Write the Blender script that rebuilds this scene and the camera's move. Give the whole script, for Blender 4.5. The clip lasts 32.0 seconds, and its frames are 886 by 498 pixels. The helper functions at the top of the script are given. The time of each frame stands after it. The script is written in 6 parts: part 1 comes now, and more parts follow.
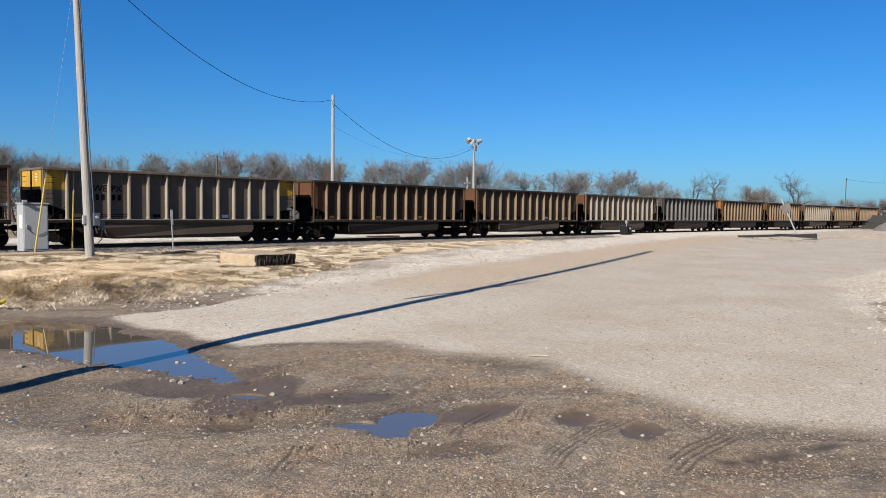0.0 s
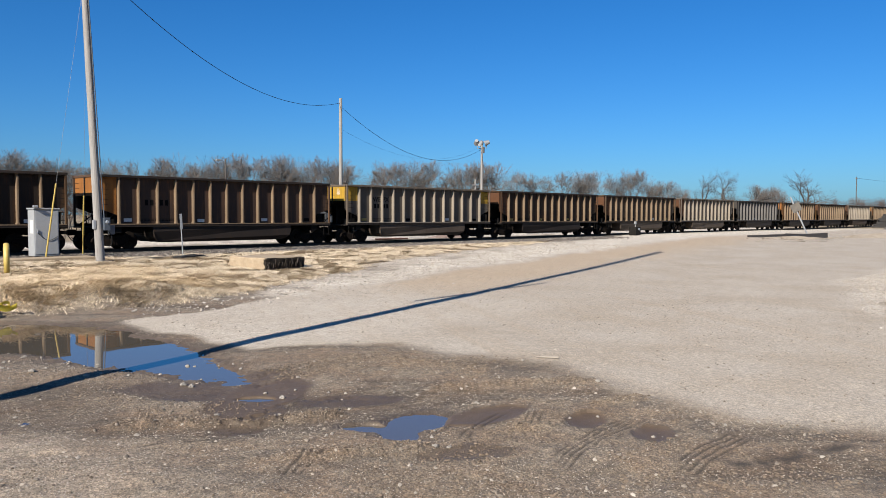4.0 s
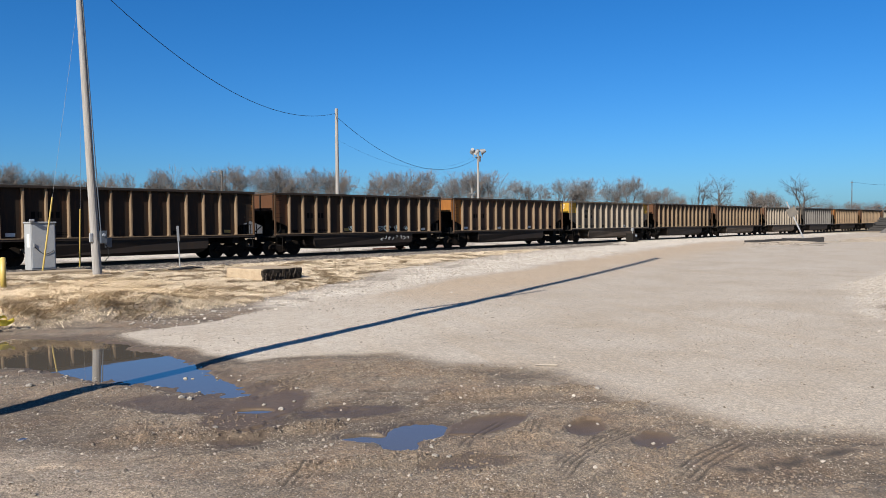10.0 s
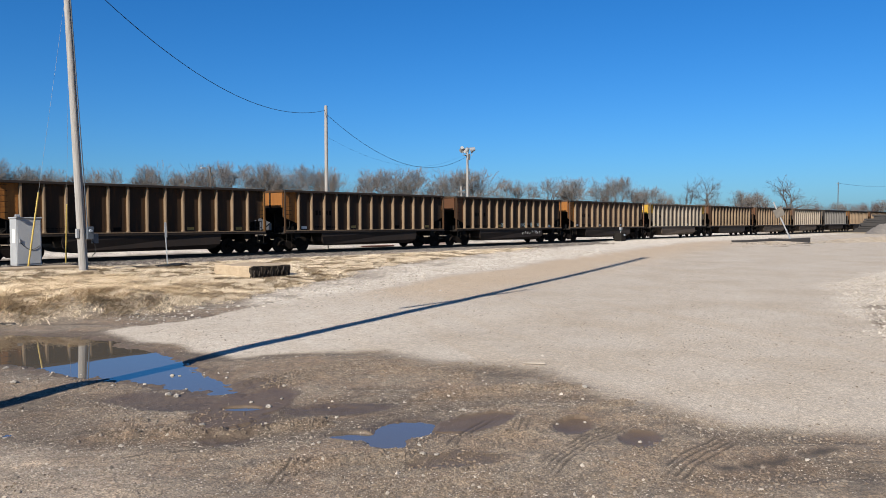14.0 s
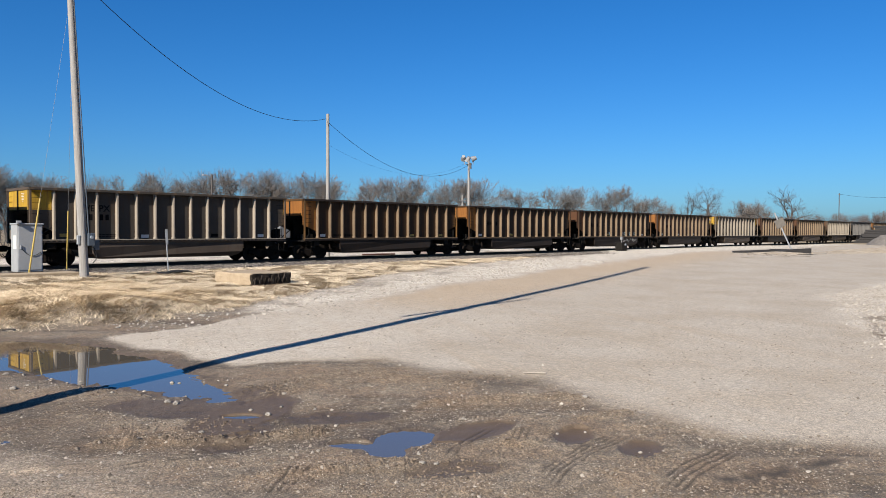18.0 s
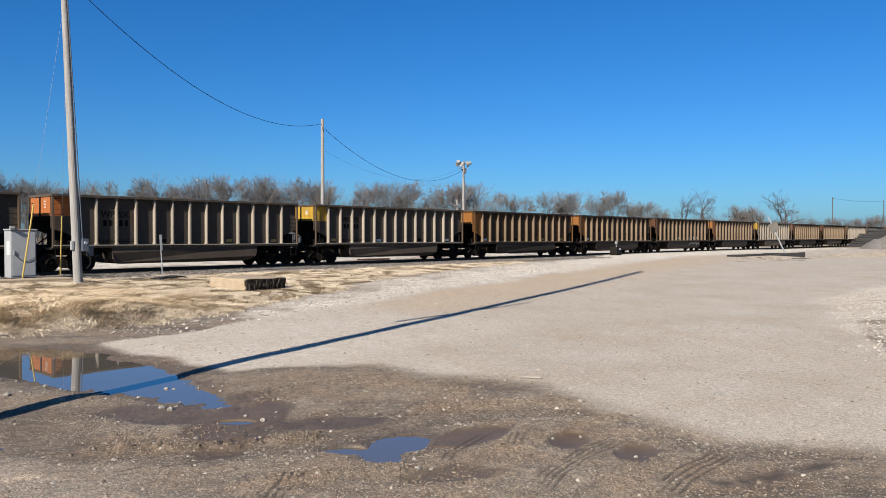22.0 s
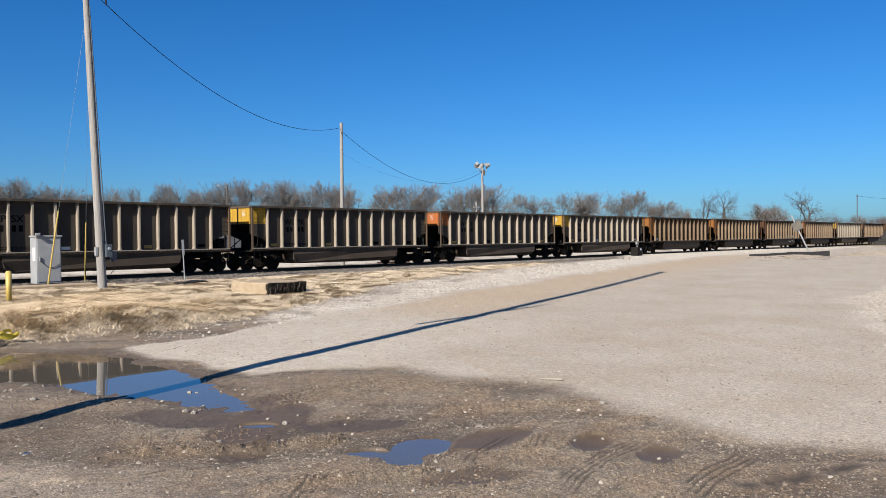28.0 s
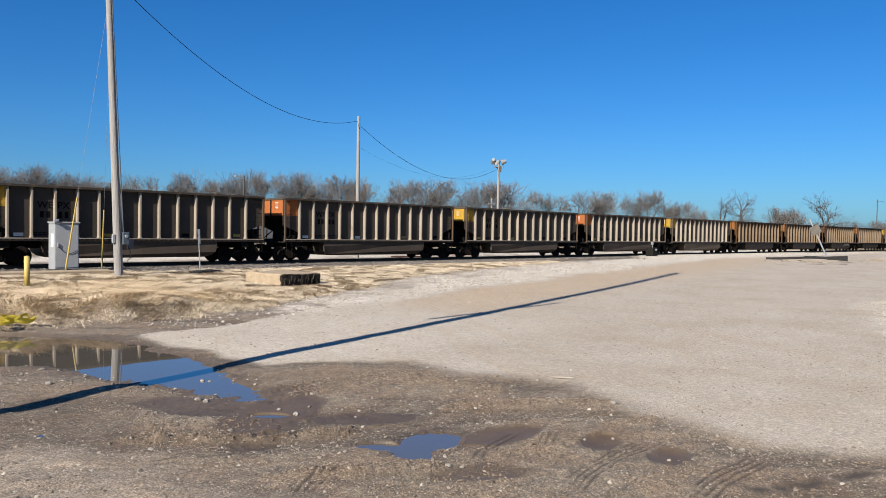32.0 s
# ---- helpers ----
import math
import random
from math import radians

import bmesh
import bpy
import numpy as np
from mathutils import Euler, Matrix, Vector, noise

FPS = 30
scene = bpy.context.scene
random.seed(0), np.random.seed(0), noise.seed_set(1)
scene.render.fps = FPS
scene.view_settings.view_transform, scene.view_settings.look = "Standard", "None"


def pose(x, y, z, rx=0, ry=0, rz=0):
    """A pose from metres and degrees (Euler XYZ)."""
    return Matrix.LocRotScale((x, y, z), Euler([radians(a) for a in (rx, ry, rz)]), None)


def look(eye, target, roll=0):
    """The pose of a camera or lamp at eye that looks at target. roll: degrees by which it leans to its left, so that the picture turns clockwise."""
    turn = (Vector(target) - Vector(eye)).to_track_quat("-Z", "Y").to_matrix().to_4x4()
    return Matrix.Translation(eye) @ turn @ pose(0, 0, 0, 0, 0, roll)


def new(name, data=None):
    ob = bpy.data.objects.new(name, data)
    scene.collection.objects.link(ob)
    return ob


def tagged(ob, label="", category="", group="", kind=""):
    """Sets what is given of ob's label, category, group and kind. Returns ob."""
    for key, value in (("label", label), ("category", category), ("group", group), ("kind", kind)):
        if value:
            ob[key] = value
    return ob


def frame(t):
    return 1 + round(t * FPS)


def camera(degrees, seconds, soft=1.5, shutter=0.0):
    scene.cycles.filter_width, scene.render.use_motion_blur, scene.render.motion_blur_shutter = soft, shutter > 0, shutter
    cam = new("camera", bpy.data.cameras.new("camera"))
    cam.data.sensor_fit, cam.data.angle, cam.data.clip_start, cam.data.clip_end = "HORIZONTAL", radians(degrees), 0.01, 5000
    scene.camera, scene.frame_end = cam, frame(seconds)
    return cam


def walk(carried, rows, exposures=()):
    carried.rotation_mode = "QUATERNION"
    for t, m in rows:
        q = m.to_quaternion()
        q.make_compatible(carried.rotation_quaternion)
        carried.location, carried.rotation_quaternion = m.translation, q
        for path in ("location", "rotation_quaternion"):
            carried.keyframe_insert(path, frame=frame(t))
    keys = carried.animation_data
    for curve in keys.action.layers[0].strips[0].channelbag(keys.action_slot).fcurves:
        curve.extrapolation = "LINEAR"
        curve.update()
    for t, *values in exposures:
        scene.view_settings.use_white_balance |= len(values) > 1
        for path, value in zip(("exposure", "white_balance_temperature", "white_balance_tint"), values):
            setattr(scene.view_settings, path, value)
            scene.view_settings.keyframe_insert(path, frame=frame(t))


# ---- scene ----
# world: the rails run along +x, y points from the camera to the rails, z = 0 is the yard's ground
EYE = (0.0, 0.0, 2.44)
cam = camera(61.32, 32.0, soft=0.5)

# seconds, heading from +x, pitch, roll (degrees)
PATH = (
    (0, 42.755, -2.725, 0.620), (0.5, 42.846, -2.794, 0.603), (1, 43.026, -2.880, 0.686), (1.5, 43.227, -2.906, 0.640),
    (2, 43.385, -2.792, 0.506), (2.5, 43.433, -2.675, 0.370), (3, 43.415, -2.552, 0.224), (3.5, 43.396, -2.534, 0.252),
    (5.5, 43.472, -2.755, -0.203), (6, 43.420, -2.388, -0.112), (6.5, 43.281, -1.896, 0.168), (7, 43.031, -1.704, 0.163),
    (7.5, 42.899, -1.689, 0.054), (8, 42.867, -1.726, -0.177), (8.5, 42.961, -1.820, -0.364), (9, 43.122, -1.905, -0.558),
    (9.5, 43.230, -1.960, -0.655), (10, 43.207, -1.889, -0.523), (10.5, 42.986, -1.649, -0.251), (11, 42.701, -1.340, 0.016),
    (11.5, 42.445, -1.258, 0.052), (12, 42.254, -1.345, -0.059), (12.5, 42.196, -1.534, -0.230), (13, 42.216, -1.765, -0.373),
    (13.5, 42.306, -1.987, -0.323), (14, 42.359, -2.040, -0.136), (14.5, 42.310, -1.630, 0.168), (16.5, 42.062, -1.224, 0.418),
    (17, 42.166, -1.416, 0.280), (17.5, 42.307, -1.477, 0.209), (18, 42.421, -1.380, 0.201), (18.5, 42.471, -1.223, 0.258),
    (19, 42.443, -1.132, 0.213), (19.5, 42.388, -1.102, 0.129), (20, 42.260, -0.959, 0.143), (20.5, 42.133, -0.804, 0.153),
    (21, 42.030, -0.701, 0.182), (21.5, 42.023, -0.790, 0.156), (22, 42.037, -1.012, 0.077), (22.5, 42.174, -1.144, 0.094),
    (23, 42.386, -1.129, 0.064), (23.5, 42.553, -1.096, -0.025), (24, 42.614, -1.258, -0.037), (24.5, 42.766, -1.484, -0.054),
    (25, 43.017, -1.602, -0.260), (25.5, 43.249, -1.480, -0.378), (27.5, 43.545, -0.625, -0.508), (28, 43.535, -0.831, -0.519),
    (28.5, 43.526, -1.027, -0.505), (29, 43.806, -1.043, -0.464), (29.5, 44.304, -0.892, -0.636), (30, 44.682, -0.767, -0.798),
    (30.5, 44.682, -0.671, -0.473), (31, 44.546, -0.636, 0.043), (31.5, 44.453, -0.855, 0.480), (32, 44.624, -1.185, 0.850),
)

walk(cam, [(t, pose(*EYE, 90 + pitch, 0, yaw - 90) @ pose(0, 0, 0, 0, 0, roll)) for t, yaw, pitch, roll in PATH],
     exposures=[(0.0, 1.06), (32.0, 1.06)])

# ---- light ----
SUN_EL, SUN_HEAD = 32.0, 15.8          # elevation, heading of the light's travel from +x
lx, ly, lz = (math.cos(radians(SUN_HEAD)) * math.cos(radians(SUN_EL)),
              math.sin(radians(SUN_HEAD)) * math.cos(radians(SUN_EL)), -math.sin(radians(SUN_EL)))
sun = new("sun", bpy.data.lights.new("sun", "SUN"))
sun.data.energy, sun.data.angle, sun.data.color = 5.0, radians(0.53), (1.0, 0.93, 0.83)
sun.matrix_basis = look((0, 0, 60), (lx * 10, ly * 10, 60 + lz * 10))
world = bpy.data.worlds.new("sky")
scene.world = world
world.use_nodes = True
wn, wl = world.node_tree.nodes, world.node_tree.links
sky = wn.new("ShaderNodeTexSky")
sky.sky_type, sky.sun_disc = "NISHITA", False
sky.sun_elevation, sky.sun_rotation = radians(SUN_EL), math.atan2(-lx, -ly)
sky.altitude, sky.air_density, sky.dust_density, sky.ozone_density = 300, 1.0, 0.9, 2.0
# clear, dry winter sky: deep blue
hue = wn.new("ShaderNodeHueSaturation")
hue.inputs["Saturation"].default_value = 1.10
deep = wn.new("ShaderNodeMix")
deep.data_type, deep.blend_type = "RGBA", "MULTIPLY"
deep.inputs[0].default_value = 1.0
deep.inputs[7].default_value = (0.347, 0.622, 0.985, 1)
wl.new(sky.outputs[0], deep.inputs[6])
wl.new(deep.outputs[2], hue.inputs["Color"])
wl.new(hue.outputs[0], wn["Background"].inputs[0])
wn["Background"].inputs[1].default_value = 0.056


# ---- mesh helpers ----
def part(name, bm, material, parent=None, label=""):
    """One mesh object from a bmesh, under a thing or a part."""
    me = bpy.data.meshes.new(name)
    bm.to_mesh(me)
    bm.free()
    return part_of(name, me, material, parent, label)


def part_of(name, me, material, parent=None, label=""):
    if material and not me.materials:
        me.materials.append(material)
    ob = new(name, me)
    ob.parent = parent
    if label:
        ob["label"] = label
    return ob


def box(bm, x0, x1, y0, y1, z0, z1, bevel=0.0):
    ret = bmesh.ops.create_cube(bm, size=1.0)
    vs = ret["verts"]
    for v in vs:
        v.co = Vector((x0 + (v.co.x + .5) * (x1 - x0), y0 + (v.co.y + .5) * (y1 - y0), z0 + (v.co.z + .5) * (z1 - z0)))
    if bevel > 0:
        edges = list({e for v in vs for e in v.link_edges})
        bmesh.ops.bevel(bm, geom=edges, offset=bevel, segments=2, profile=0.5, affect="EDGES")
    return bm


def rod(bm, a, b, r0, r1=None, n=8):
    """A tapered rod from a to b."""
    a, b = Vector(a), Vector(b)
    r1 = r0 if r1 is None else r1
    d = b - a
    q = d.to_track_quat("Z", "Y").to_matrix().to_4x4()
    bmesh.ops.create_cone(bm, cap_ends=True, segments=n, radius1=r0, radius2=r1, depth=d.length,
                          matrix=Matrix.Translation((a + b) / 2) @ q)
    return bm


def prism(bm, outline, y0, y1):
    """An outline in x, z pushed from y0 to y1."""
    a = [bm.verts.new((x, y0, z)) for x, z in outline]
    b = [bm.verts.new((x, y1, z)) for x, z in outline]
    n = len(a)
    bm.faces.new(a)
    bm.faces.new(b[::-1])
    for i in range(n):
        bm.faces.new((a[i], b[i], b[(i + 1) % n], a[(i + 1) % n]))
    bmesh.ops.recalc_face_normals(bm, faces=bm.faces)
    return bm


def smooth(ob):
    for poly in ob.data.polygons:
        poly.use_smooth = True
    return ob


def empty(name, m, label, category, group="", kind=""):
    ob = new(name)
    ob.empty_display_size = 0.2
    ob.matrix_basis = m
    return tagged(ob, label, category, group, kind)


# ---- materials ----
def nodes_of(name):
    m = bpy.data.materials.new(name)
    m.use_nodes = True
    nt = m.node_tree
    return m, nt, nt.nodes["Principled BSDF"]


def node(nt, kind, **vals):
    n = nt.nodes.new(kind)
    for k, v in vals.items():
        n.inputs[k.replace("_", " ")].default_value = v
    return n


def noise_of(nt, scale, detail=6, rough=0.6, coord="Object", stretch=None):
    if coord == "World":
        src = nt.nodes.new("ShaderNodeNewGeometry").outputs["Position"]
    else:
        src = nt.nodes.new("ShaderNodeTexCoord").outputs[coord]
    if stretch:
        mp = nt.nodes.new("ShaderNodeMapping")
        mp.inputs["Scale"].default_value = stretch
        nt.links.new(src, mp.inputs[0])
        src = mp.outputs[0]
    n = node(nt, "ShaderNodeTexNoise", Scale=scale, Detail=detail, Roughness=rough)
    nt.links.new(src, n.inputs["Vector"])
    return n


def ramp(nt, src, stops):
    r = nt.nodes.new("ShaderNodeValToRGB")
    els = r.color_ramp.elements
    while len(els) < len(stops):
        els.new(0.5)
    for e, (p, c) in zip(els, stops):
        e.position = p
        e.color = (*c, 1) if len(c) == 3 else c
    nt.links.new(src, r.inputs[0])
    return r


def mix(nt, fac, a, b, kind="MIX"):
    m = nt.nodes.new("ShaderNodeMix")
    m.data_type, m.blend_type = "RGBA", kind
    for src, sock in ((fac, m.inputs[0]), (a, m.inputs[6]), (b, m.inputs[7])):
        if isinstance(src, (int, float)):
            sock.default_value = src
        elif isinstance(src, tuple):
            sock.default_value = (*src, 1)
        else:
            nt.links.new(src, sock)
    return m.outputs[2]


def bump(nt, bs, height, strength=0.4, dist=0.02):
    b = node(nt, "ShaderNodeBump", Strength=strength, Distance=dist)
    nt.links.new(height, b.inputs["Height"])
    nt.links.new(b.outputs[0], bs.inputs["Normal"])


def rough_mat(name, c0, c1, scale=6.0, rough=0.85, metal=0.0, bump_k=0.3, coord="Object", stretch=None, fine=60.0, dist=0.01, gloss=0.5):
    """A surface of two tones with grain and relief."""
    m, nt, bs = nodes_of(name)
    a = noise_of(nt, scale, 8, 0.65, coord, stretch)
    f = noise_of(nt, fine, 4, 0.7, coord, stretch)
    col = ramp(nt, a.outputs[0], [(0.3, c0), (0.7, c1)])
    tone = ramp(nt, f.outputs[0], [(0.25, (0.72, 0.72, 0.72)), (0.75, (1.15, 1.15, 1.15))])
    nt.links.new(mix(nt, 0.8, col.outputs[0], tone.outputs[0], "MULTIPLY"), bs.inputs["Base Color"])
    bs.inputs["Roughness"].default_value, bs.inputs["Metallic"].default_value = rough, metal
    bs.inputs["Specular IOR Level"].default_value = gloss
    bump(nt, bs, f.outputs[0], bump_k, dist)
    return m


def car_paint(name, base, dirt, rust, rust_amount, metal=0.0, lit_strip=None):
    """Weathered wagon sheet: road dust, rust streaks running down, a dirtier foot."""
    m, nt, bs = nodes_of(name)
    a = noise_of(nt, 0.55, 6, 0.6)
    st = noise_of(nt, 1.0, 7, 0.7, stretch=(5.0, 5.0, 0.5))
    fine = noise_of(nt, 22.0, 6, 0.7)
    col = mix(nt, ramp(nt, a.outputs[0], [(0.35, (0, 0, 0)), (0.65, (1, 1, 1))]).outputs[0], base, dirt)
    col = mix(nt, ramp(nt, st.outputs[0], [(0.62 - 0.25 * rust_amount, (0, 0, 0)), (0.78 - 0.15 * rust_amount, (0.85, 0.85, 0.85))]).outputs[0], col, rust)
    if lit_strip:
        # sunlit strip beside each post, painted in as a ragged rust tone
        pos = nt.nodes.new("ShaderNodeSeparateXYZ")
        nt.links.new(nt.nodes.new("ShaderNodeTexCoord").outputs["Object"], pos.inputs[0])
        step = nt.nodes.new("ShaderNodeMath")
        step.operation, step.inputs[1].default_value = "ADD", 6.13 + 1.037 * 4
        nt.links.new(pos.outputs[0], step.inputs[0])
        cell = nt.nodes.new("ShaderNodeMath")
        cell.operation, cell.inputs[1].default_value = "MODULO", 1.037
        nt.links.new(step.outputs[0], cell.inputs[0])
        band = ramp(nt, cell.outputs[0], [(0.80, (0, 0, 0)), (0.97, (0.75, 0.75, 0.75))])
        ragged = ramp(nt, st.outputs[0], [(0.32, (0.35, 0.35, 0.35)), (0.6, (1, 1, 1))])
        col = mix(nt, mix(nt, 1.0, band.outputs[0], ragged.outputs[0], "MULTIPLY"), col, lit_strip)
    tone = ramp(nt, fine.outputs[0], [(0.3, (0.8, 0.8, 0.8)), (0.7, (1.12, 1.12, 1.12))])
    col = mix(nt, 0.7, col, tone.outputs[0], "MULTIPLY")
    info = nt.nodes.new("ShaderNodeObjectInfo")
    var = ramp(nt, info.outputs["Random"], [(0.0, (0.86, 0.86, 0.86)), (1.0, (1.08, 1.06, 1.04))])
    nt.links.new(mix(nt, 1.0, col, var.outputs[0], "MULTIPLY"), bs.inputs["Base Color"])
    bs.inputs["Roughness"].default_value, bs.inputs["Metallic"].default_value = 0.7, metal
    bs.inputs["Specular IOR Level"].default_value = 0.2
    bump(nt, bs, fine.outputs[0], 0.15, 0.01)
    return m


# sheet colours darkened for the posts' shade, post colours lightened for their sunlit flanks
SILVER = car_paint("shaded_aluminium_sheet", (0.049, 0.0417, 0.0343), (0.0372, 0.031, 0.025), (0.049, 0.0274, 0.0147), 0.42, 0.0, lit_strip=(0.1068, 0.0673, 0.0396))
TAN = car_paint("shaded_dusty_tan_sheet", (0.0372, 0.0267, 0.0174), (0.0279, 0.0205, 0.0136), (0.0372, 0.0198, 0.0099), 0.4, lit_strip=(0.11, 0.07, 0.035))
PALE = car_paint("shaded_pale_grey_sheet", (0.0863, 0.0735, 0.06), (0.066, 0.0547, 0.0435), (0.0638, 0.0398, 0.024), 0.3, lit_strip=(0.14, 0.10, 0.065))
BROWN = car_paint("shaded_brown_steel_sheet", (0.0174, 0.0105, 0.0065), (0.0137, 0.0093, 0.0063), (0.0411, 0.0168, 0.0058), 0.5, lit_strip=(0.0892, 0.0467, 0.0204))
RUST = car_paint("shaded_orange_brown_sheet", (0.0259, 0.0136, 0.0062), (0.0191, 0.0111, 0.0058), (0.0493, 0.0209, 0.0062), 0.5, lit_strip=(0.1496, 0.0748, 0.0211))
RUSSET = car_paint("russet_sheet", (0.046, 0.028, 0.020), (0.037, 0.024, 0.018), (0.085, 0.042, 0.021), 0.5, lit_strip=(0.11, 0.06, 0.03))
CHAR = car_paint("charcoal_sheet", (0.0216, 0.021, 0.0204), (0.03, 0.0282, 0.0264), (0.039, 0.0282, 0.021), 0.2, lit_strip=(0.06, 0.05, 0.04))
SILVER_RIB = car_paint("sunlit_aluminium_posts", (0.2545, 0.2192, 0.1767), (0.205, 0.1732, 0.1379), (0.1414, 0.0919, 0.053), 0.3)
BROWN_RIB = car_paint("sunlit_dusty_brown_posts", (0.1555, 0.1131, 0.0742), (0.1131, 0.0778, 0.0481), (0.0848, 0.041, 0.0177), 0.4)
PALE_RIB = car_paint("sunlit_pale_posts", (0.205, 0.1767, 0.1414), (0.1626, 0.1379, 0.1096), (0.1131, 0.0742, 0.0438), 0.3)
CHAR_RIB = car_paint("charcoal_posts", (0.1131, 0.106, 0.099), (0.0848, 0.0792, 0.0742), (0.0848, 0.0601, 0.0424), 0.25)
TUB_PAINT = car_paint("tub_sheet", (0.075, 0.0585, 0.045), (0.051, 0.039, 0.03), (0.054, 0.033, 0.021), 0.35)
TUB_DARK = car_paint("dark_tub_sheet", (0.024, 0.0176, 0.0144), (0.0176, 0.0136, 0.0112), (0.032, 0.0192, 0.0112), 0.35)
YELLOW = car_paint("yellow_end_paint", (0.3419, 0.2096, 0.0193), (0.2757, 0.1654, 0.0221), (0.1654, 0.0938, 0.0275), 0.55)
ORANGE = car_paint("orange_end_paint", (0.3252, 0.099, 0.0247), (0.2545, 0.0813, 0.0247), (0.1414, 0.0566, 0.0283), 0.35)
GOLD = car_paint("ochre_end_paint", (0.2192, 0.0884, 0.0198), (0.1732, 0.0693, 0.017), (0.106, 0.0389, 0.012), 0.45)
RUSTY_END = car_paint("rust_end_paint", (0.0813, 0.0353, 0.0156), (0.0622, 0.029, 0.0141), (0.0707, 0.0262, 0.0113), 0.45)
BLACK_STEEL = rough_mat("black_underframe_steel", (0.006, 0.0055, 0.005), (0.016, 0.014, 0.012), 3.0, 0.9, gloss=0.1)
TRUCK_STEEL = rough_mat("brake_dust_steel", (0.006, 0.005, 0.004), (0.015, 0.011, 0.009), 5.0, 0.95, gloss=0.05)
WHEEL_STEEL = rough_mat("wheel_steel", (0.008, 0.0065, 0.0055), (0.02, 0.015, 0.011), 8.0, 0.85, 0.0, gloss=0.1)
RAIL_STEEL = rough_mat("rusty_rail_steel", (0.0212, 0.0141, 0.0099), (0.0424, 0.0269, 0.0177), 4.0, 0.7, 0.2)
BLACK_PAINT = rough_mat("black_stencil_paint", (0.004, 0.004, 0.004), (0.009, 0.009, 0.009), 12.0, 0.95, bump_k=0.0, gloss=0.02)
YELLOW_MARK = rough_mat("yellow_decal", (0.208, 0.132, 0.024), (0.32, 0.208, 0.032), 9.0, 0.5)
WHITE_MARK = rough_mat("white_stencil_paint", (0.4, 0.4, 0.384), (0.56, 0.56, 0.544), 9.0, 0.6)
BLUE_MARK = rough_mat("pale_blue_spray_paint", (0.2, 0.304, 0.36), (0.32, 0.416, 0.44), 9.0, 0.6)
POLE_WOOD = rough_mat("weathered_pole_wood", (0.1612, 0.1474, 0.1343), (0.2687, 0.2538, 0.2368), 3.0, 0.9, stretch=(6, 6, 0.35), fine=25.0, bump_k=0.5)
TIE_WOOD = rough_mat("creosoted_timber", (0.0177, 0.0127, 0.0092), (0.053, 0.0389, 0.0283), 4.0, 0.9, stretch=(1, 5, 5))
DARK_TIMBER = rough_mat("dark_weathered_timber", (0.011, 0.01, 0.01), (0.0275, 0.025, 0.024), 2.0, 0.9, stretch=(0.4, 5, 5))
GREY_GRAVEL = rough_mat("grey_gravel", (0.075, 0.066, 0.06), (0.15, 0.135, 0.12), 3.0, 0.95, bump_k=0.8, fine=9.0, dist=0.08)
OLD_WOOD = rough_mat("bleached_board_wood", (0.1909, 0.1626, 0.1308), (0.2969, 0.2616, 0.2192), 4.0, 0.9, stretch=(1, 6, 6))
CABINET = rough_mat("grey_cabinet_paint", (0.2298, 0.2368, 0.2439), (0.2722, 0.2793, 0.2863), 2.0, 0.5, 0.0, 0.05)
GALV = rough_mat("galvanised_steel", (0.2969, 0.304, 0.3111), (0.3889, 0.3959, 0.403), 12.0, 0.45, 0.5, 0.1)
ROCK = rough_mat("limestone_lump", (0.1697, 0.1499, 0.1258), (0.2828, 0.2559, 0.2206), 9.0, 0.9, bump_k=0.6, coord="World")
RED_PIPE = rough_mat("rusty_red_pipe", (0.053, 0.0212, 0.0156), (0.106, 0.046, 0.0339), 3.0, 0.9)
YELLOW_STRAP = rough_mat("yellow_strap_plastic", (0.576, 0.464, 0.048), (0.64, 0.528, 0.08), 4.0, 0.5, bump_k=0.05)
ROTTEN = rough_mat("rotten_black_timber", (0.008, 0.007, 0.006), (0.045, 0.036, 0.028), 7.0, 0.95, gloss=0.1, stretch=(4, 4, 1), bump_k=0.8)
SIGN_GREY = rough_mat("faded_sign_paint", (0.0707, 0.0622, 0.0523), (0.1167, 0.1025, 0.0848), 2.5, 0.8)
RUBBLE = rough_mat("pale_rubble_soil", (0.2121, 0.1626, 0.106), (0.3676, 0.3111, 0.2404), 1.6, 0.95, bump_k=0.8, fine=12.0, dist=0.08)
RUBBLE_RED = rough_mat("reddish_rubble", (0.13, 0.085, 0.07), (0.30, 0.23, 0.20), 5.0, 0.95, bump_k=0.8, fine=20.0, dist=0.06)
RED_PANEL = rough_mat("red_panel_paint", (0.30, 0.03, 0.025), (0.40, 0.045, 0.035), 2.0, 0.6, bump_k=0.05)
CONCRETE = rough_mat("weathered_concrete", (0.2333, 0.1732, 0.1096), (0.3323, 0.2616, 0.1767), 3.0, 0.95, bump_k=0.6)
LAMP_GREY = rough_mat("grey_lamp_housing", (0.1697, 0.1732, 0.1767), (0.2404, 0.2439, 0.2474), 6.0, 0.5, 0.2, 0.05)
YELLOW_PLASTIC = rough_mat("yellow_guard_plastic", (0.374, 0.2652, 0.0612), (0.4216, 0.3128, 0.0884), 5.0, 0.5, bump_k=0.05)
CABLE = rough_mat("black_cable", (0.008, 0.008, 0.009), (0.018, 0.018, 0.018), 6.0, 0.8, gloss=0.2)
TRAILER_WHITE = rough_mat("white_trailer_sheet", (0.099, 0.1025, 0.106), (0.1343, 0.1379, 0.1414), 1.5, 0.6, bump_k=0.05)
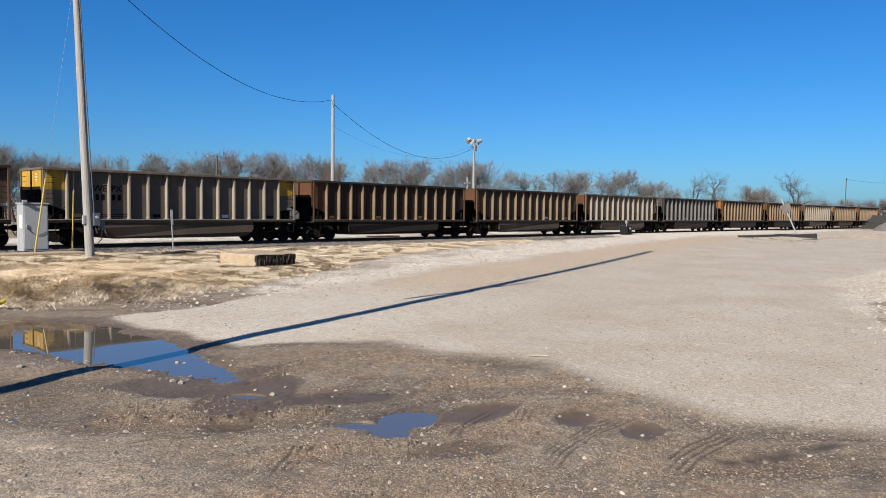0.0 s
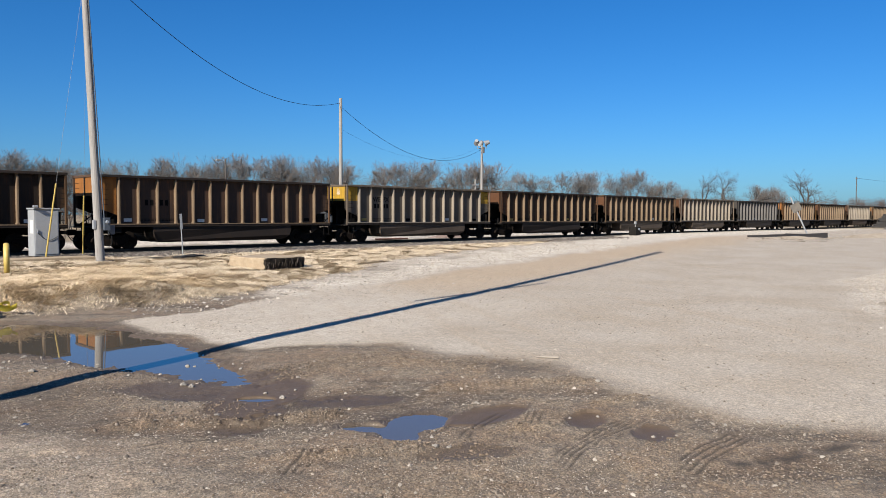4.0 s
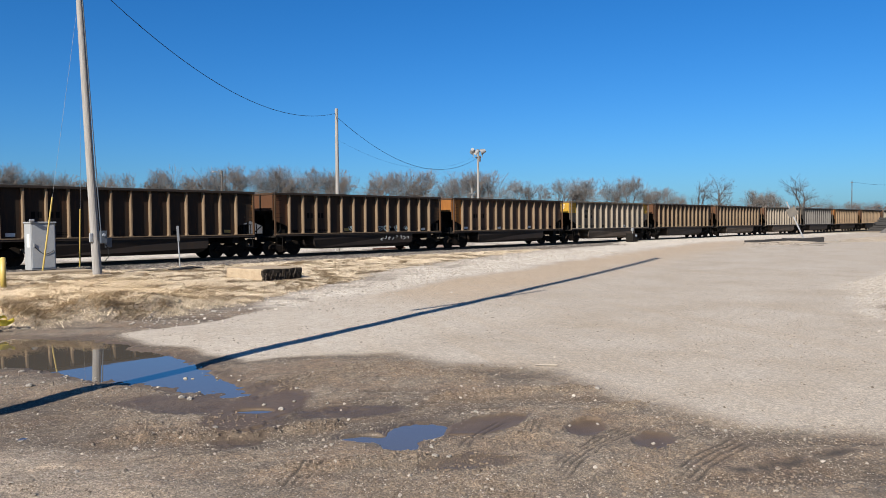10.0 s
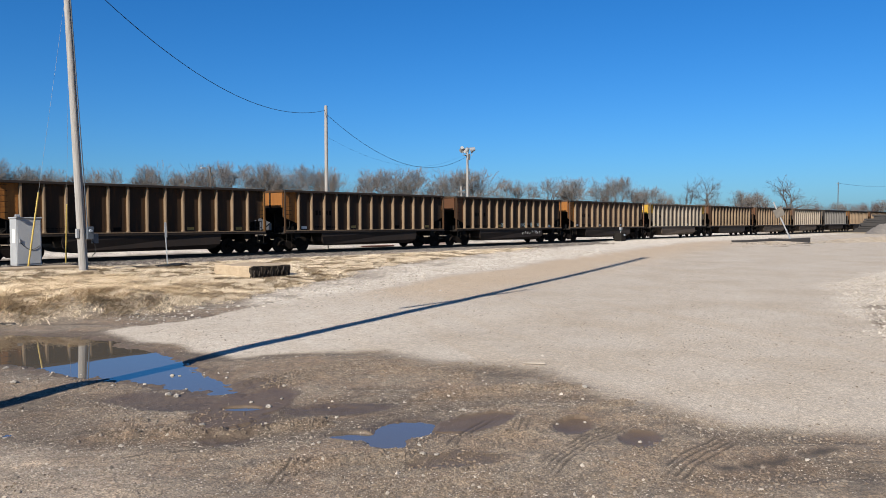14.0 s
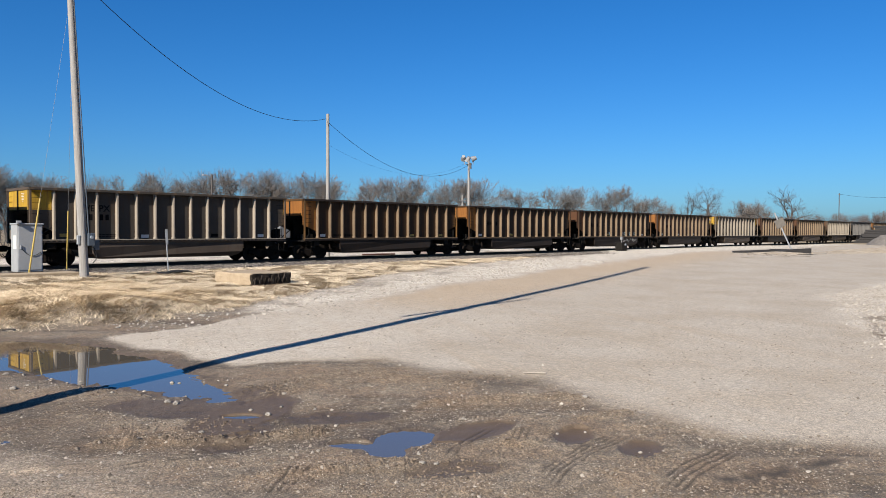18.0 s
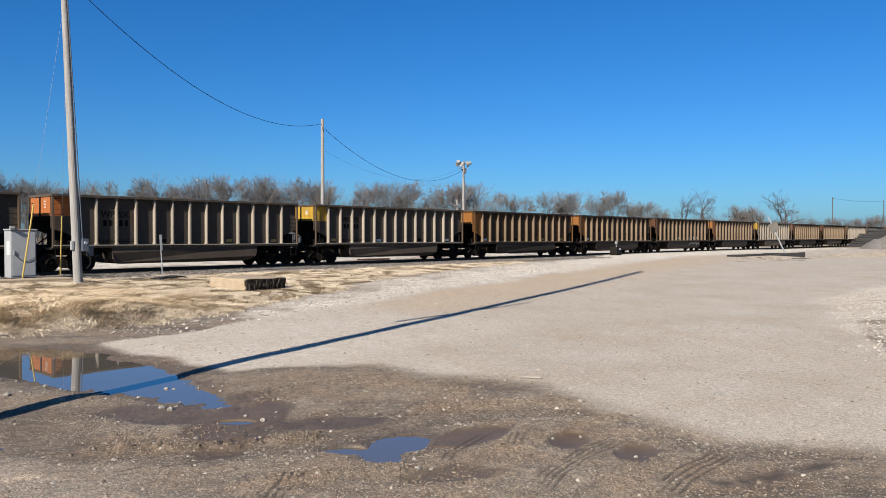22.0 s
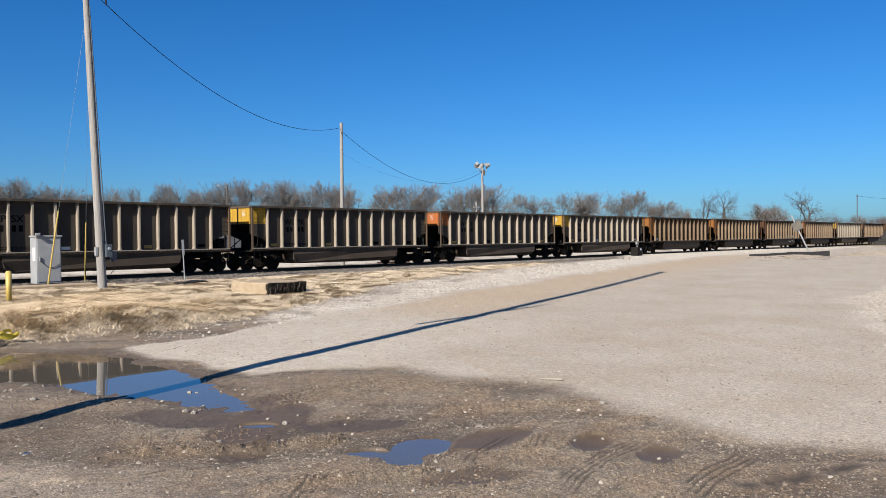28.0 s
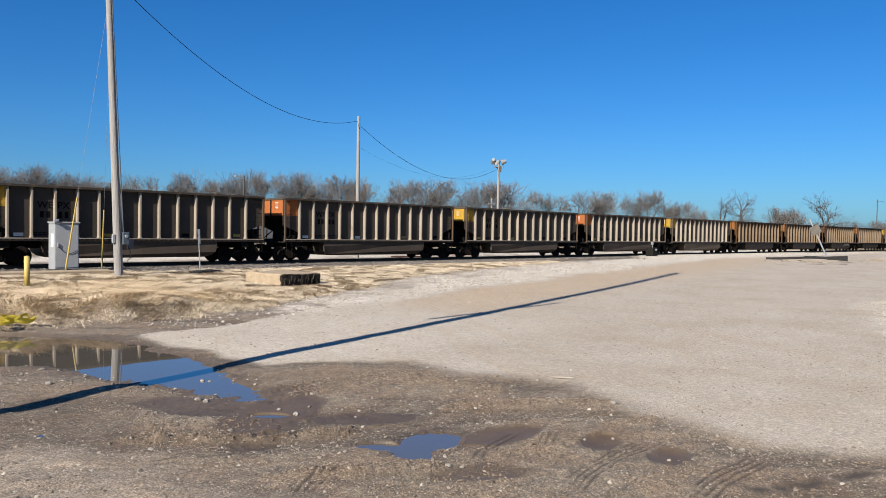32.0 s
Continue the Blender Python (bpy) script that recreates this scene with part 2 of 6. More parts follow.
GREY_METER = rough_mat("grey_meter_box", (0.0505, 0.0622, 0.0778), (0.0739, 0.0875, 0.105), 6.0, 0.5, 0.2, 0.05)
BARK = rough_mat("grey_brown_bark", (0.0406, 0.035, 0.0309), (0.0853, 0.0747, 0.0667), 3.0, 0.95, stretch=(3, 3, 0.6))
TWIG = rough_mat("winter_twigs", (0.0732, 0.0636, 0.0586), (0.1399, 0.1222, 0.1094), 0.6, 0.95)
TWIG_RED = rough_mat("reddish_winter_twigs", (0.0619, 0.0455, 0.0406), (0.099, 0.0767, 0.0683), 0.6, 0.95)
LAMP_GLASS = rough_mat("lamp_lens", (0.1555, 0.1767, 0.205), (0.2262, 0.2474, 0.2757), 5.0, 0.15)


def stone_mat(name, lo, mid, hi):
    m, nt, bs = nodes_of(name)
    g = nt.nodes.new("ShaderNodeNewGeometry")
    c = ramp(nt, g.outputs["Random Per Island"], [(0.0, lo), (0.5, mid), (1.0, hi)])
    f = noise_of(nt, 40.0, 4, 0.6, "World")
    tone = ramp(nt, f.outputs[0], [(0.3, (0.8, 0.8, 0.8)), (0.7, (1.1, 1.1, 1.1))])
    nt.links.new(mix(nt, 0.8, c.outputs[0], tone.outputs[0], "MULTIPLY"), bs.inputs["Base Color"])
    bs.inputs["Roughness"].default_value = 0.9
    return m


def straw_mat(name, lo, mid, hi):
    m = stone_mat(name, lo, mid, hi)
    nt = m.node_tree
    bs = nt.nodes["Principled BSDF"]
    src = bs.inputs["Base Color"].links[0].from_socket
    broad = noise_of(nt, 0.7, 5, 0.65, "World")
    t = ramp(nt, broad.outputs[0], [(0.32, (0.86, 0.83, 0.78)), (0.6, (1.06, 1.05, 1.03))])
    nt.links.new(mix(nt, 1.0, src, t.outputs[0], "MULTIPLY"), bs.inputs["Base Color"])
    return m


STONES = stone_mat("loose_limestone", (0.099, 0.0792, 0.0601), (0.1838, 0.152, 0.1202), (0.3181, 0.2828, 0.2368))
CLODS = stone_mat("dried_mud_clods", (0.0685, 0.0494, 0.0339), (0.119, 0.0878, 0.0605), (0.1802, 0.1372, 0.0975))
WHITE_STONES = stone_mat("white_limestone", (0.1697, 0.1449, 0.1167), (0.2828, 0.251, 0.2121), (0.3535, 0.3217, 0.2793))
BALLAST_STONES = stone_mat("ballast_stones", (0.0389, 0.0318, 0.0269), (0.0848, 0.0707, 0.0601), (0.1697, 0.1485, 0.1273))
STRAW = straw_mat("dry_straw_grass", (0.2496, 0.1938, 0.13), (0.4784, 0.3927, 0.28), (0.6448, 0.5508, 0.425))
RANK_STRAW = straw_mat("feathery_straw", (0.34, 0.2574, 0.1649), (0.6, 0.4703, 0.3104), (0.76, 0.6336, 0.4511))

# water lying in the hollows
WATER, nt, bs = nodes_of("puddle_water")
bs.inputs["Base Color"].default_value = (0.0778, 0.0679, 0.0551, 1)
bs.inputs["Roughness"].default_value = 0.012
bs.inputs["IOR"].default_value = 1.75
bs.inputs["Specular IOR Level"].default_value = 0.9
wv = noise_of(nt, 3.0, 3, 0.5, "World")
bump(nt, bs, wv.outputs[0], 0.04, 0.004)

# the ground: masks tell mud, limestone lot, grass soil, ballast and the road beyond
GROUND, nt, bs = nodes_of("yard_ground")


def calc(op, a, b):
    m = nt.nodes.new("ShaderNodeMath")
    m.operation = op
    for v, sock in ((a, m.inputs[0]), (b, m.inputs[1])):
        if isinstance(v, (int, float)):
            sock.default_value = v
        else:
            nt.links.new(v, sock)
    return m.outputs[0]


def mask(name):
    a = nt.nodes.new("ShaderNodeAttribute")
    a.attribute_name = name
    return a.outputs["Fac"]


big = noise_of(nt, 0.35, 8, 0.65, "World")
mid = noise_of(nt, 2.2, 8, 0.7, "World")
fine = noise_of(nt, 14.0, 4, 0.6, "World")
patch = noise_of(nt, 5.0, 5, 0.62, "World")
grit = nt.nodes.new("ShaderNodeTexVoronoi")
grit.inputs["Scale"].default_value = 62.0
nt.links.new(nt.nodes.new("ShaderNodeNewGeometry").outputs["Position"], grit.inputs["Vector"])
# old wheel tracks sweep over the lot at about sixty degrees to the rails
swing = nt.nodes.new("ShaderNodeMapping")
swing.inputs["Rotation"].default_value = (0, 0, radians(-60))
nt.links.new(nt.nodes.new("ShaderNodeNewGeometry").outputs["Position"], swing.inputs[0])
draw = nt.nodes.new("ShaderNodeMapping")
draw.inputs["Scale"].default_value = (0.05, 1.3, 1.0)
nt.links.new(swing.outputs[0], draw.inputs[0])
track = node(nt, "ShaderNodeTexNoise", Scale=0.8, Detail=5, Roughness=0.6)
nt.links.new(draw.outputs[0], track.inputs["Vector"])
mud = ramp(nt, mid.outputs[0], [(0.30, (0.078, 0.059, 0.042)), (0.52, (0.132, 0.103, 0.074)), (0.72, (0.205, 0.168, 0.126))])
mud = mix(nt, ramp(nt, big.outputs[0], [(0.42, (0, 0, 0)), (0.62, (0.5, 0.5, 0.5))]).outputs[0], mud.outputs[0], (0.1591, 0.1301, 0.099))
red = noise_of(nt, 0.9, 6, 0.7, "World")
mud = mix(nt, ramp(nt, red.outputs[0], [(0.44, (0, 0, 0)), (0.60, (0.75, 0.75, 0.75))]).outputs[0], mud, (0.152, 0.106, 0.069))
grey = noise_of(nt, 1.3, 6, 0.7, "World", stretch=(1.0, 1.7, 1.0))
mud = mix(nt, ramp(nt, grey.outputs[0], [(0.54, (0, 0, 0)), (0.66, (0.7, 0.7, 0.7))]).outputs[0], mud, (0.0954, 0.0792, 0.0622))
lot = ramp(nt, big.outputs[0], [(0.32, (0.2653, 0.221, 0.1672)), (0.5, (0.3002, 0.2593, 0.2082)), (0.7, (0.3258, 0.2875, 0.2371))])
lot = mix(nt, ramp(nt, track.outputs[0], [(0.36, (0.5, 0.5, 0.5)), (0.48, (0, 0, 0))]).outputs[0], lot.outputs[0], (0.2828, 0.2298, 0.1697))
white = ramp(nt, mid.outputs[0], [(0.35, (0.3535, 0.3111, 0.2545)), (0.65, (0.4949, 0.4525, 0.3889))])
soil = ramp(nt, patch.outputs[0], [(0.35, (0.1985, 0.1588, 0.1138)), (0.65, (0.2779, 0.2283, 0.1707))])
ball = ramp(nt, mid.outputs[0], [(0.35, (0.0566, 0.0474, 0.0389)), (0.65, (0.1096, 0.094, 0.0778))])
far = ramp(nt, big.outputs[0], [(0.35, (0.1414, 0.106, 0.0636)), (0.65, (0.2333, 0.1838, 0.1131))])
mud = mix(nt, calc("MULTIPLY", mask("dry"), 0.55), mud, ramp(nt, mid.outputs[0], [(0.35, (0.2121, 0.1732, 0.1308)), (0.65, (0.304, 0.2581, 0.205))]).outputs[0])
lot = mix(nt, calc("MULTIPLY", mask("tan"), 0.65), lot, (0.3181, 0.2368, 0.152))
col = mix(nt, mask("lot"), mud, lot)
col = mix(nt, mask("white"), col, white.outputs[0])
col = mix(nt, mask("grass"), col, soil.outputs[0])
col = mix(nt, mask("ballast"), col, ball.outputs[0])
col = mix(nt, mask("far"), col, far.outputs[0])
speck = ramp(nt, grit.outputs["Color"], [(0.2, (0.60, 0.59, 0.58)), (0.5, (0.95, 0.95, 0.95)), (0.8, (1.6, 1.56, 1.5))])
col = mix(nt, calc("SUBTRACT", 0.9, calc("MULTIPLY", mask("lot"), 0.3)), col, speck.outputs[0], "MULTIPLY")
blot = ramp(nt, patch.outputs[0], [(0.3, (0.72, 0.70, 0.68)), (0.5, (1.0, 1.0, 1.0)), (0.7, (1.22, 1.21, 1.20))])
col = mix(nt, calc("SUBTRACT", 0.85, calc("MULTIPLY", calc("MULTIPLY", mask("lot"), calc("SUBTRACT", 1.0, mask("white"))), 0.6)), col, blot.outputs[0], "MULTIPLY")
tone = ramp(nt, fine.outputs[0], [(0.28, (0.70, 0.70, 0.70)), (0.72, (1.25, 1.25, 1.25))])
col = mix(nt, 0.75, col, tone.outputs[0], "MULTIPLY")
col = mix(nt, calc("MULTIPLY", calc("MULTIPLY", mask("damp"), 0.78), calc("SUBTRACT", 1.0, calc("MAXIMUM", mask("lot"), calc("MAXIMUM", mask("grass"), mask("ballast"))))), col, mix(nt, 1.0, col, (0.55, 0.53, 0.52), "MULTIPLY"))
col = mix(nt, mask("wet"), col, mix(nt, 0.5, col, (0.0283, 0.0212, 0.0141)))
silt_tone = ramp(nt, mid.outputs[0], [(0.3, (0.0667, 0.0445, 0.0272)), (0.7, (0.099, 0.0689, 0.0429))])
col = mix(nt, mask("silt"), col, silt_tone.outputs[0])
col = mix(nt, mask("tread_shade"), col, (0.0255, 0.0191, 0.0141))
nt.links.new(col, bs.inputs["Base Color"])
rr = nt.nodes.new("ShaderNodeMapRange")
rr.inputs["To Min"].default_value, rr.inputs["To Max"].default_value = 0.95, 0.55
nt.links.new(mask("wet"), rr.inputs["Value"])
nt.links.new(rr.outputs[0], bs.inputs["Roughness"])
# relief: lumps, pebbles and grit; the lot is rolled smoother, silt lies flat
pebble = nt.nodes.new("ShaderNodeTexVoronoi")
pebble.feature = "SMOOTH_F1"
pebble.inputs["Scale"].default_value, pebble.inputs["Smoothness"].default_value = 34.0, 0.35
warp = mix(nt, 0.06, nt.nodes.new("ShaderNodeNewGeometry").outputs["Position"], noise_of(nt, 9.0, 4, 0.6, "World").outputs["Color"], "LINEAR_LIGHT")
nt.links.new(warp, pebble.inputs["Vector"])


lumps = noise_of(nt, 6.0, 5, 0.6, "World")
grain = noise_of(nt, 52.0, 3, 0.7, "World")
height = calc("ADD", calc("MULTIPLY", fine.outputs[0], 0.55), calc("ADD", calc("MULTIPLY", pebble.outputs["Distance"], -0.16), calc("ADD", calc("MULTIPLY", lumps.outputs[0], 0.3), calc("MULTIPLY", grain.outputs[0], 0.42))))
strength = calc("MULTIPLY", calc("SUBTRACT", 1.0, calc("MULTIPLY", mask("lot"), 0.72)), calc("SUBTRACT", 1.0, calc("MULTIPLY", mask("silt"), 0.85)))
bump(nt, bs, height, 0.6, 0.026)
nt.links.new(strength, [n for n in nt.nodes if n.type == "BUMP"][0].inputs["Strength"])


# ---- the lie of the land ----
def sstep(a, b, v):
    s = np.clip((v - a) / (b - a), 0, 1)
    return s * s * (3 - 2 * s)


def value_noise(x, y, seed=0):
    """Smooth lattice noise in 0..1 on arrays."""
    xi, yi = np.floor(x), np.floor(y)
    xf, yf = x - xi, y - yi

    def h(a, b):
        v = np.sin(a * 127.1 + b * 311.7 + seed * 74.7) * 43758.5453
        return v - np.floor(v)
    u, v = xf * xf * (3 - 2 * xf), yf * yf * (3 - 2 * yf)
    return (h(xi, yi) * (1 - u) + h(xi + 1, yi) * u) * (1 - v) + (h(xi, yi + 1) * (1 - u) + h(xi + 1, yi + 1) * u) * v


def fbm(x, y, scale, seed=0, octaves=4):
    t, amp, tot = 0.0, 1.0, 0.0
    for k in range(octaves):
        t = t + amp * value_noise(x * scale * 2 ** k, y * scale * 2 ** k, seed + k)
        tot += amp
        amp *= 0.5
    return t / tot - 0.5


# hollows: x, y, length, width, heading in degrees, depth, standing water
HOLLOWS = (
    (6.20, 6.28, 0.50, 0.34, 12, 0.11, True), (5.64, 6.46, 0.36, 0.19, 118, 0.14, True), (5.70, 6.04, 0.30, 0.24, 60, 0.13, True), (5.48, 8.62, 0.28, 0.14, -45, 0.13, True), (6.0, 9.7, 0.6, 0.3, -5, 0.055, True),
    (7.62, 4.82, 0.44, 0.25, 25, 0.03, False), (7.66, 3.99, 0.42, 0.26, 20, 0.03, False), (5.66, 5.0, 0.45, 0.22, -35, 0.012, False), (6.95, 5.86, 0.62, 0.34, -10, 0.02, False), (5.0, 7.9, 0.9, 0.35, 40, 0.01, False), (6.3, 7.6, 0.8, 0.3, -35, 0.01, False),
    (5.0, 9.6, 1.1, 0.5, 120, 0.015, False), (5.6, 8.7, 1.1, 0.6, 30, 0.02, False))
WATER_Z = -0.045
# ridges of churned clods: from, to, width, height
RIDGES = ((6.4, 9.7, 8.5, 9.5, 0.45, 0.035), (8.4, 9.4, 8.9, 7.8, 0.4, 0.04), (3.7, 8.7, 4.8, 7.6, 0.14, 0.07), (4.8, 7.6, 5.7, 7.2, 0.16, 0.07), (7.6, 7.2, 8.8, 6.4, 0.2, 0.06),
          (8.7, 6.5, 9.4, 5.9, 0.22, 0.05), (4.4, 6.2, 5.4, 5.5, 0.2, 0.04), (8.3, 5.1, 9.0, 4.9, 0.2, 0.04), (6.6, 5.2, 7.0, 5.0, 0.15, 0.04))


def ridge_field(x, y):
    full_r, full_top = np.zeros_like(x), np.zeros_like(x)
    here = (x > 2.5) & (x < 11) & (y > 3) & (y < 11)
    x, y = x[here], y[here]
    r = np.zeros_like(x)
    top = np.zeros_like(x)
    wob = fbm(x, y, 1.5, 71) * 0.5
    for x0, y0, x1, y1, w, h in RIDGES:
        dx, dy = x1 - x0, y1 - y0
        t = np.clip(((x - x0) * dx + (y - y0) * dy) / (dx * dx + dy * dy), 0, 1)
        d = np.hypot(x - x0 - t * dx, y - y0 - t * dy) / w + wob
        r = np.maximum(r, 1 - sstep(0.3, 1.3, d))
        top = np.maximum(top, h * (1 - sstep(0.0, 1.3, d)))
    full_r[here], full_top[here] = r, top
    return full_r, full_top


def shore(x, y):
    """How far inside the wide puddle's shore line."""
    east = np.interp(y, (9.3, 9.8, 10.3, 11.4, 12.3, 12.9, 13.55, 14.8, 15.7, 16.5, 16.9, 17.7, 18.5, 19.1, 19.7), (5.9, 6.2, 6.25, 6.4, 6.6, 6.7, 6.8, 6.7, 6.8, 6.7, 6.6, 6.2, 5.6, 5.0, 4.0))
    west = np.interp(y, (9.3, 9.7, 10.0, 10.3, 10.8, 11.5, 12.2, 13.1, 14.3, 14.6, 15.0), (6.1, 5.95, 5.7, 5.5, 5.4, 5.25, 4.95, 4.65, 4.6, 4.3, 1.0))
    s = np.minimum(np.minimum(x - west, east - x) * 0.8, np.minimum(y - 9.4, 19.9 - y) * 0.8)
    return s + fbm(x, y, 1.6, 3) * 0.18 + fbm(x, y, 4.5, 5) * 0.30 + fbm(x, y, 13.0, 9, 2) * 0.24


def hollow_field(x, y):
    full = [np.zeros_like(x) for _ in range(3)]
    here = (x > -2) & (x < 11) & (y > 1) & (y < 22)
    x, y = x[here], y[here]
    s = shore(x, y)
    dip, wet, silt = 0.10 * sstep(-0.4, 0.5, s), sstep(-0.45, -0.05, s) * 0.7, 0.5 * sstep(-0.3, 0.0, s)
    wob = fbm(x, y, 0.9, 3) * 1.1 + fbm(x, y, 2.6, 5) * 0.8 + fbm(x, y, 9.0, 7) * 0.3
    for hx, hy, la, wa, head, deep, water in HOLLOWS:
        c, s = math.cos(radians(head)), math.sin(radians(head))
        dx, dy = x - hx, y - hy
        r = np.sqrt(((dx * c + dy * s) / la) ** 2 + ((-dx * s + dy * c) / wa) ** 2) + wob * (0.3 if water else 0.45)
        dip = np.maximum(dip, deep * (1 - sstep(0.35, 1.25, r)))
        wet = np.maximum(wet, 1 - sstep(0.85, 2.1 if water else 1.25, r))
        silt = np.maximum(silt, (1 - sstep(0.88, 1.06, r)) * (0.9 if deep > 0.015 and not water else 0.45))
    for f, v in zip(full, (dip, wet, silt)):
        f[here] = v
    return full


def lot_edge(y):
    return np.interp(y, (-50, 2, 3.4, 5.2, 6.5, 7.7, 9.0, 10.4, 11.2, 11.6, 11.8, 13.1, 13.6, 14.2, 14.8, 15.8, 17.0, 17.3, 19.1, 20.4, 21.2, 23.7, 27.5, 31.6, 40),
                     (10.5, 9.6, 8.9, 9.3, 9.9, 10.0, 9.4, 9.6, 8.7, 8.1, 7.25, 7.25, 7.45, 7.45, 7.15, 7.2, 7.35, 9.6, 13.4, 15.7, 17.9, 22.6, 33.0, 47.8, 71.0))


def strip_low(x):
    return np.interp(x, (4, 13, 19.7, 23.7, 28.8, 37, 46, 60, 75), (17.5, 19.0, 20.5, 22.2, 23.0, 25.2, 27.2, 30.0, 33.0))


def strip_high(x):
    return np.interp(x, (4, 5.5, 7, 8.6, 10, 12, 13, 18, 26, 31, 39, 50, 68), (19.3, 19.5, 19.2, 19.1, 19.3, 19.9, 20.5, 22.9, 27.2, 28.6, 30.9, 34.0, 39.7))


def masks(x, y):
    """Shares of limestone lot, white gravel, grass, ballast and open country."""
    w = fbm(x, y, 0.7, 11) * 1.6 + fbm(x, y, 3.0, 17) * 0.7
    yl, yu = strip_low(x), strip_high(x)
    rim = np.interp(x, (10, 14, 17.5, 20.5, 23.8, 27), (-3.0, 1.6, 3.45, 4.7, 5.6, 5.2))
    soft = sstep(-2, -1, -y / 7)
    lot_m = sstep(-0.15 - 0.3 * soft, 0.22 + 0.35 * soft, x - lot_edge(y) + w * (0.22 + 0.33 * sstep(17, 20, y))) * (1 - sstep(38, 41, y)) * (1 - sstep(0.0, 1.0, y - yu))
    lot_m = lot_m * (1 - 0.85 * sstep(0.0, 0.35, rim - y + w * 0.15) * sstep(11, 13, x) * (1 - sstep(26, 30, x + 2 * w)) * (1 - sstep(2.0, 4.0, rim - y)))
    g = sstep(-0.3, 0.6, y - yu + w * (0.4 + 0.9 * sstep(11, 17, x))) * (1 - sstep(33.5, 35.5, y + w)) * (1 - sstep(48, 60, x))
    ball_m = sstep(33.8, 35.6, y + w) * (1 - sstep(44.5, 45.5, y + w)) * (1 - lot_m)
    strip = sstep(-0.7, 0.6, y - yl + w * 1.1) * (1 - sstep(-0.7, 0.7, y - yu + w * 1.3)) * sstep(10.0, 14.0, x) * (0.72 + 0.28 * sstep(-0.1, 0.1, fbm(x, y * 2, 0.6, 19)))
    strip = np.maximum(strip, 0.6 * sstep(-1.5, 0.6, x - 19.0 - (y - 4.0) * 2.5 + w) * (1 - sstep(8.0, 9.5, y + w)) * sstep(3.0, 4.4, y + w) * (1 - sstep(40, 44, x)) * sstep(-0.25, 0.15, fbm(x, y, 0.5, 23)))
    road = sstep(45.0, 46.5, y + w) * (1 - sstep(56.0, 58.0, y + w * 2))
    cross = sstep(60, 70, x) * (1 - sstep(108, 118, x)) * sstep(30, 35, y) * (1 - sstep(46, 48, y))
    strip = np.maximum(strip, np.maximum(road, cross))
    far_m = np.maximum(sstep(57, 60, y + w), np.maximum(sstep(130, 150, x), np.maximum(sstep(20, 40, -y), sstep(15, 30, -x))))
    strip = np.maximum(strip, 0.34 * lot_m * (1 - sstep(11, 21, x)) * sstep(10.5, 12.5, y))
    return lot_m, np.clip(strip, 0, 1), g, ball_m, far_m


def tread_shade_field(x, y):
    """Moist tyre treads pressed into the soft ground, and one ridge's shadow painted as a wide dark line."""
    full = np.zeros_like(x)
    here = (x > 3) & (x < 9) & (y > 2) & (y < 8)
    x, y = x[here], y[here]
    t = np.zeros_like(x)
    for x0, y0, x1, y1, bow, lines, gap, w in ((5.85, 3.92, 8.1, 4.28, 0.14, 4, 0.075, 0.014), (6.6, 3.05, 8.4, 3.13, 0.03, 4, 0.08, 0.016), (7.1, 2.98, 8.9, 2.15, 0.02, 1, 0.1, 0.09), (4.05, 5.7, 4.75, 6.1, 0.03, 3, 0.08, 0.016), (3.3, 7.55, 4.45, 7.1, 0.04, 2, 0.11, 0.016), (5.9, 5.2, 7.3, 5.75, 0.1, 2, 0.09, 0.014), (6.9, 5.0, 7.5, 5.35, 0.05, 3, 0.08, 0.014)):
        ln = math.hypot(x1 - x0, y1 - y0)
        c, q = (x1 - x0) / ln, (y1 - y0) / ln
        u = ((x - x0) * c + (y - y0) * q) / ln
        across = -(x - x0) * q + (y - y0) * c - bow * 4 * u * (1 - u) + fbm(x, y, 1.5, 111) * 0.06
        fade = sstep(0, 0.15, u) * (1 - sstep(0.85, 1.0, u)) * sstep(-0.30, -0.05, fbm(x, y, 4.0, 113))
        for k in range(lines):
            t = np.maximum(t, fade * np.exp(-((across - k * gap) / w) ** 2))
    full[here] = t
    return full


def rut_field(x, y):
    """Long low ruts of churned mud, pressed by turning wheels."""
    u, v = (x - 0.9 * y) * 0.74, (0.9 * x + y) * 0.74
    return fbm(u * 0.45, v * 1.5 + 0.4 * fbm(x, y, 0.5, 151), 1.0, 153, 4)


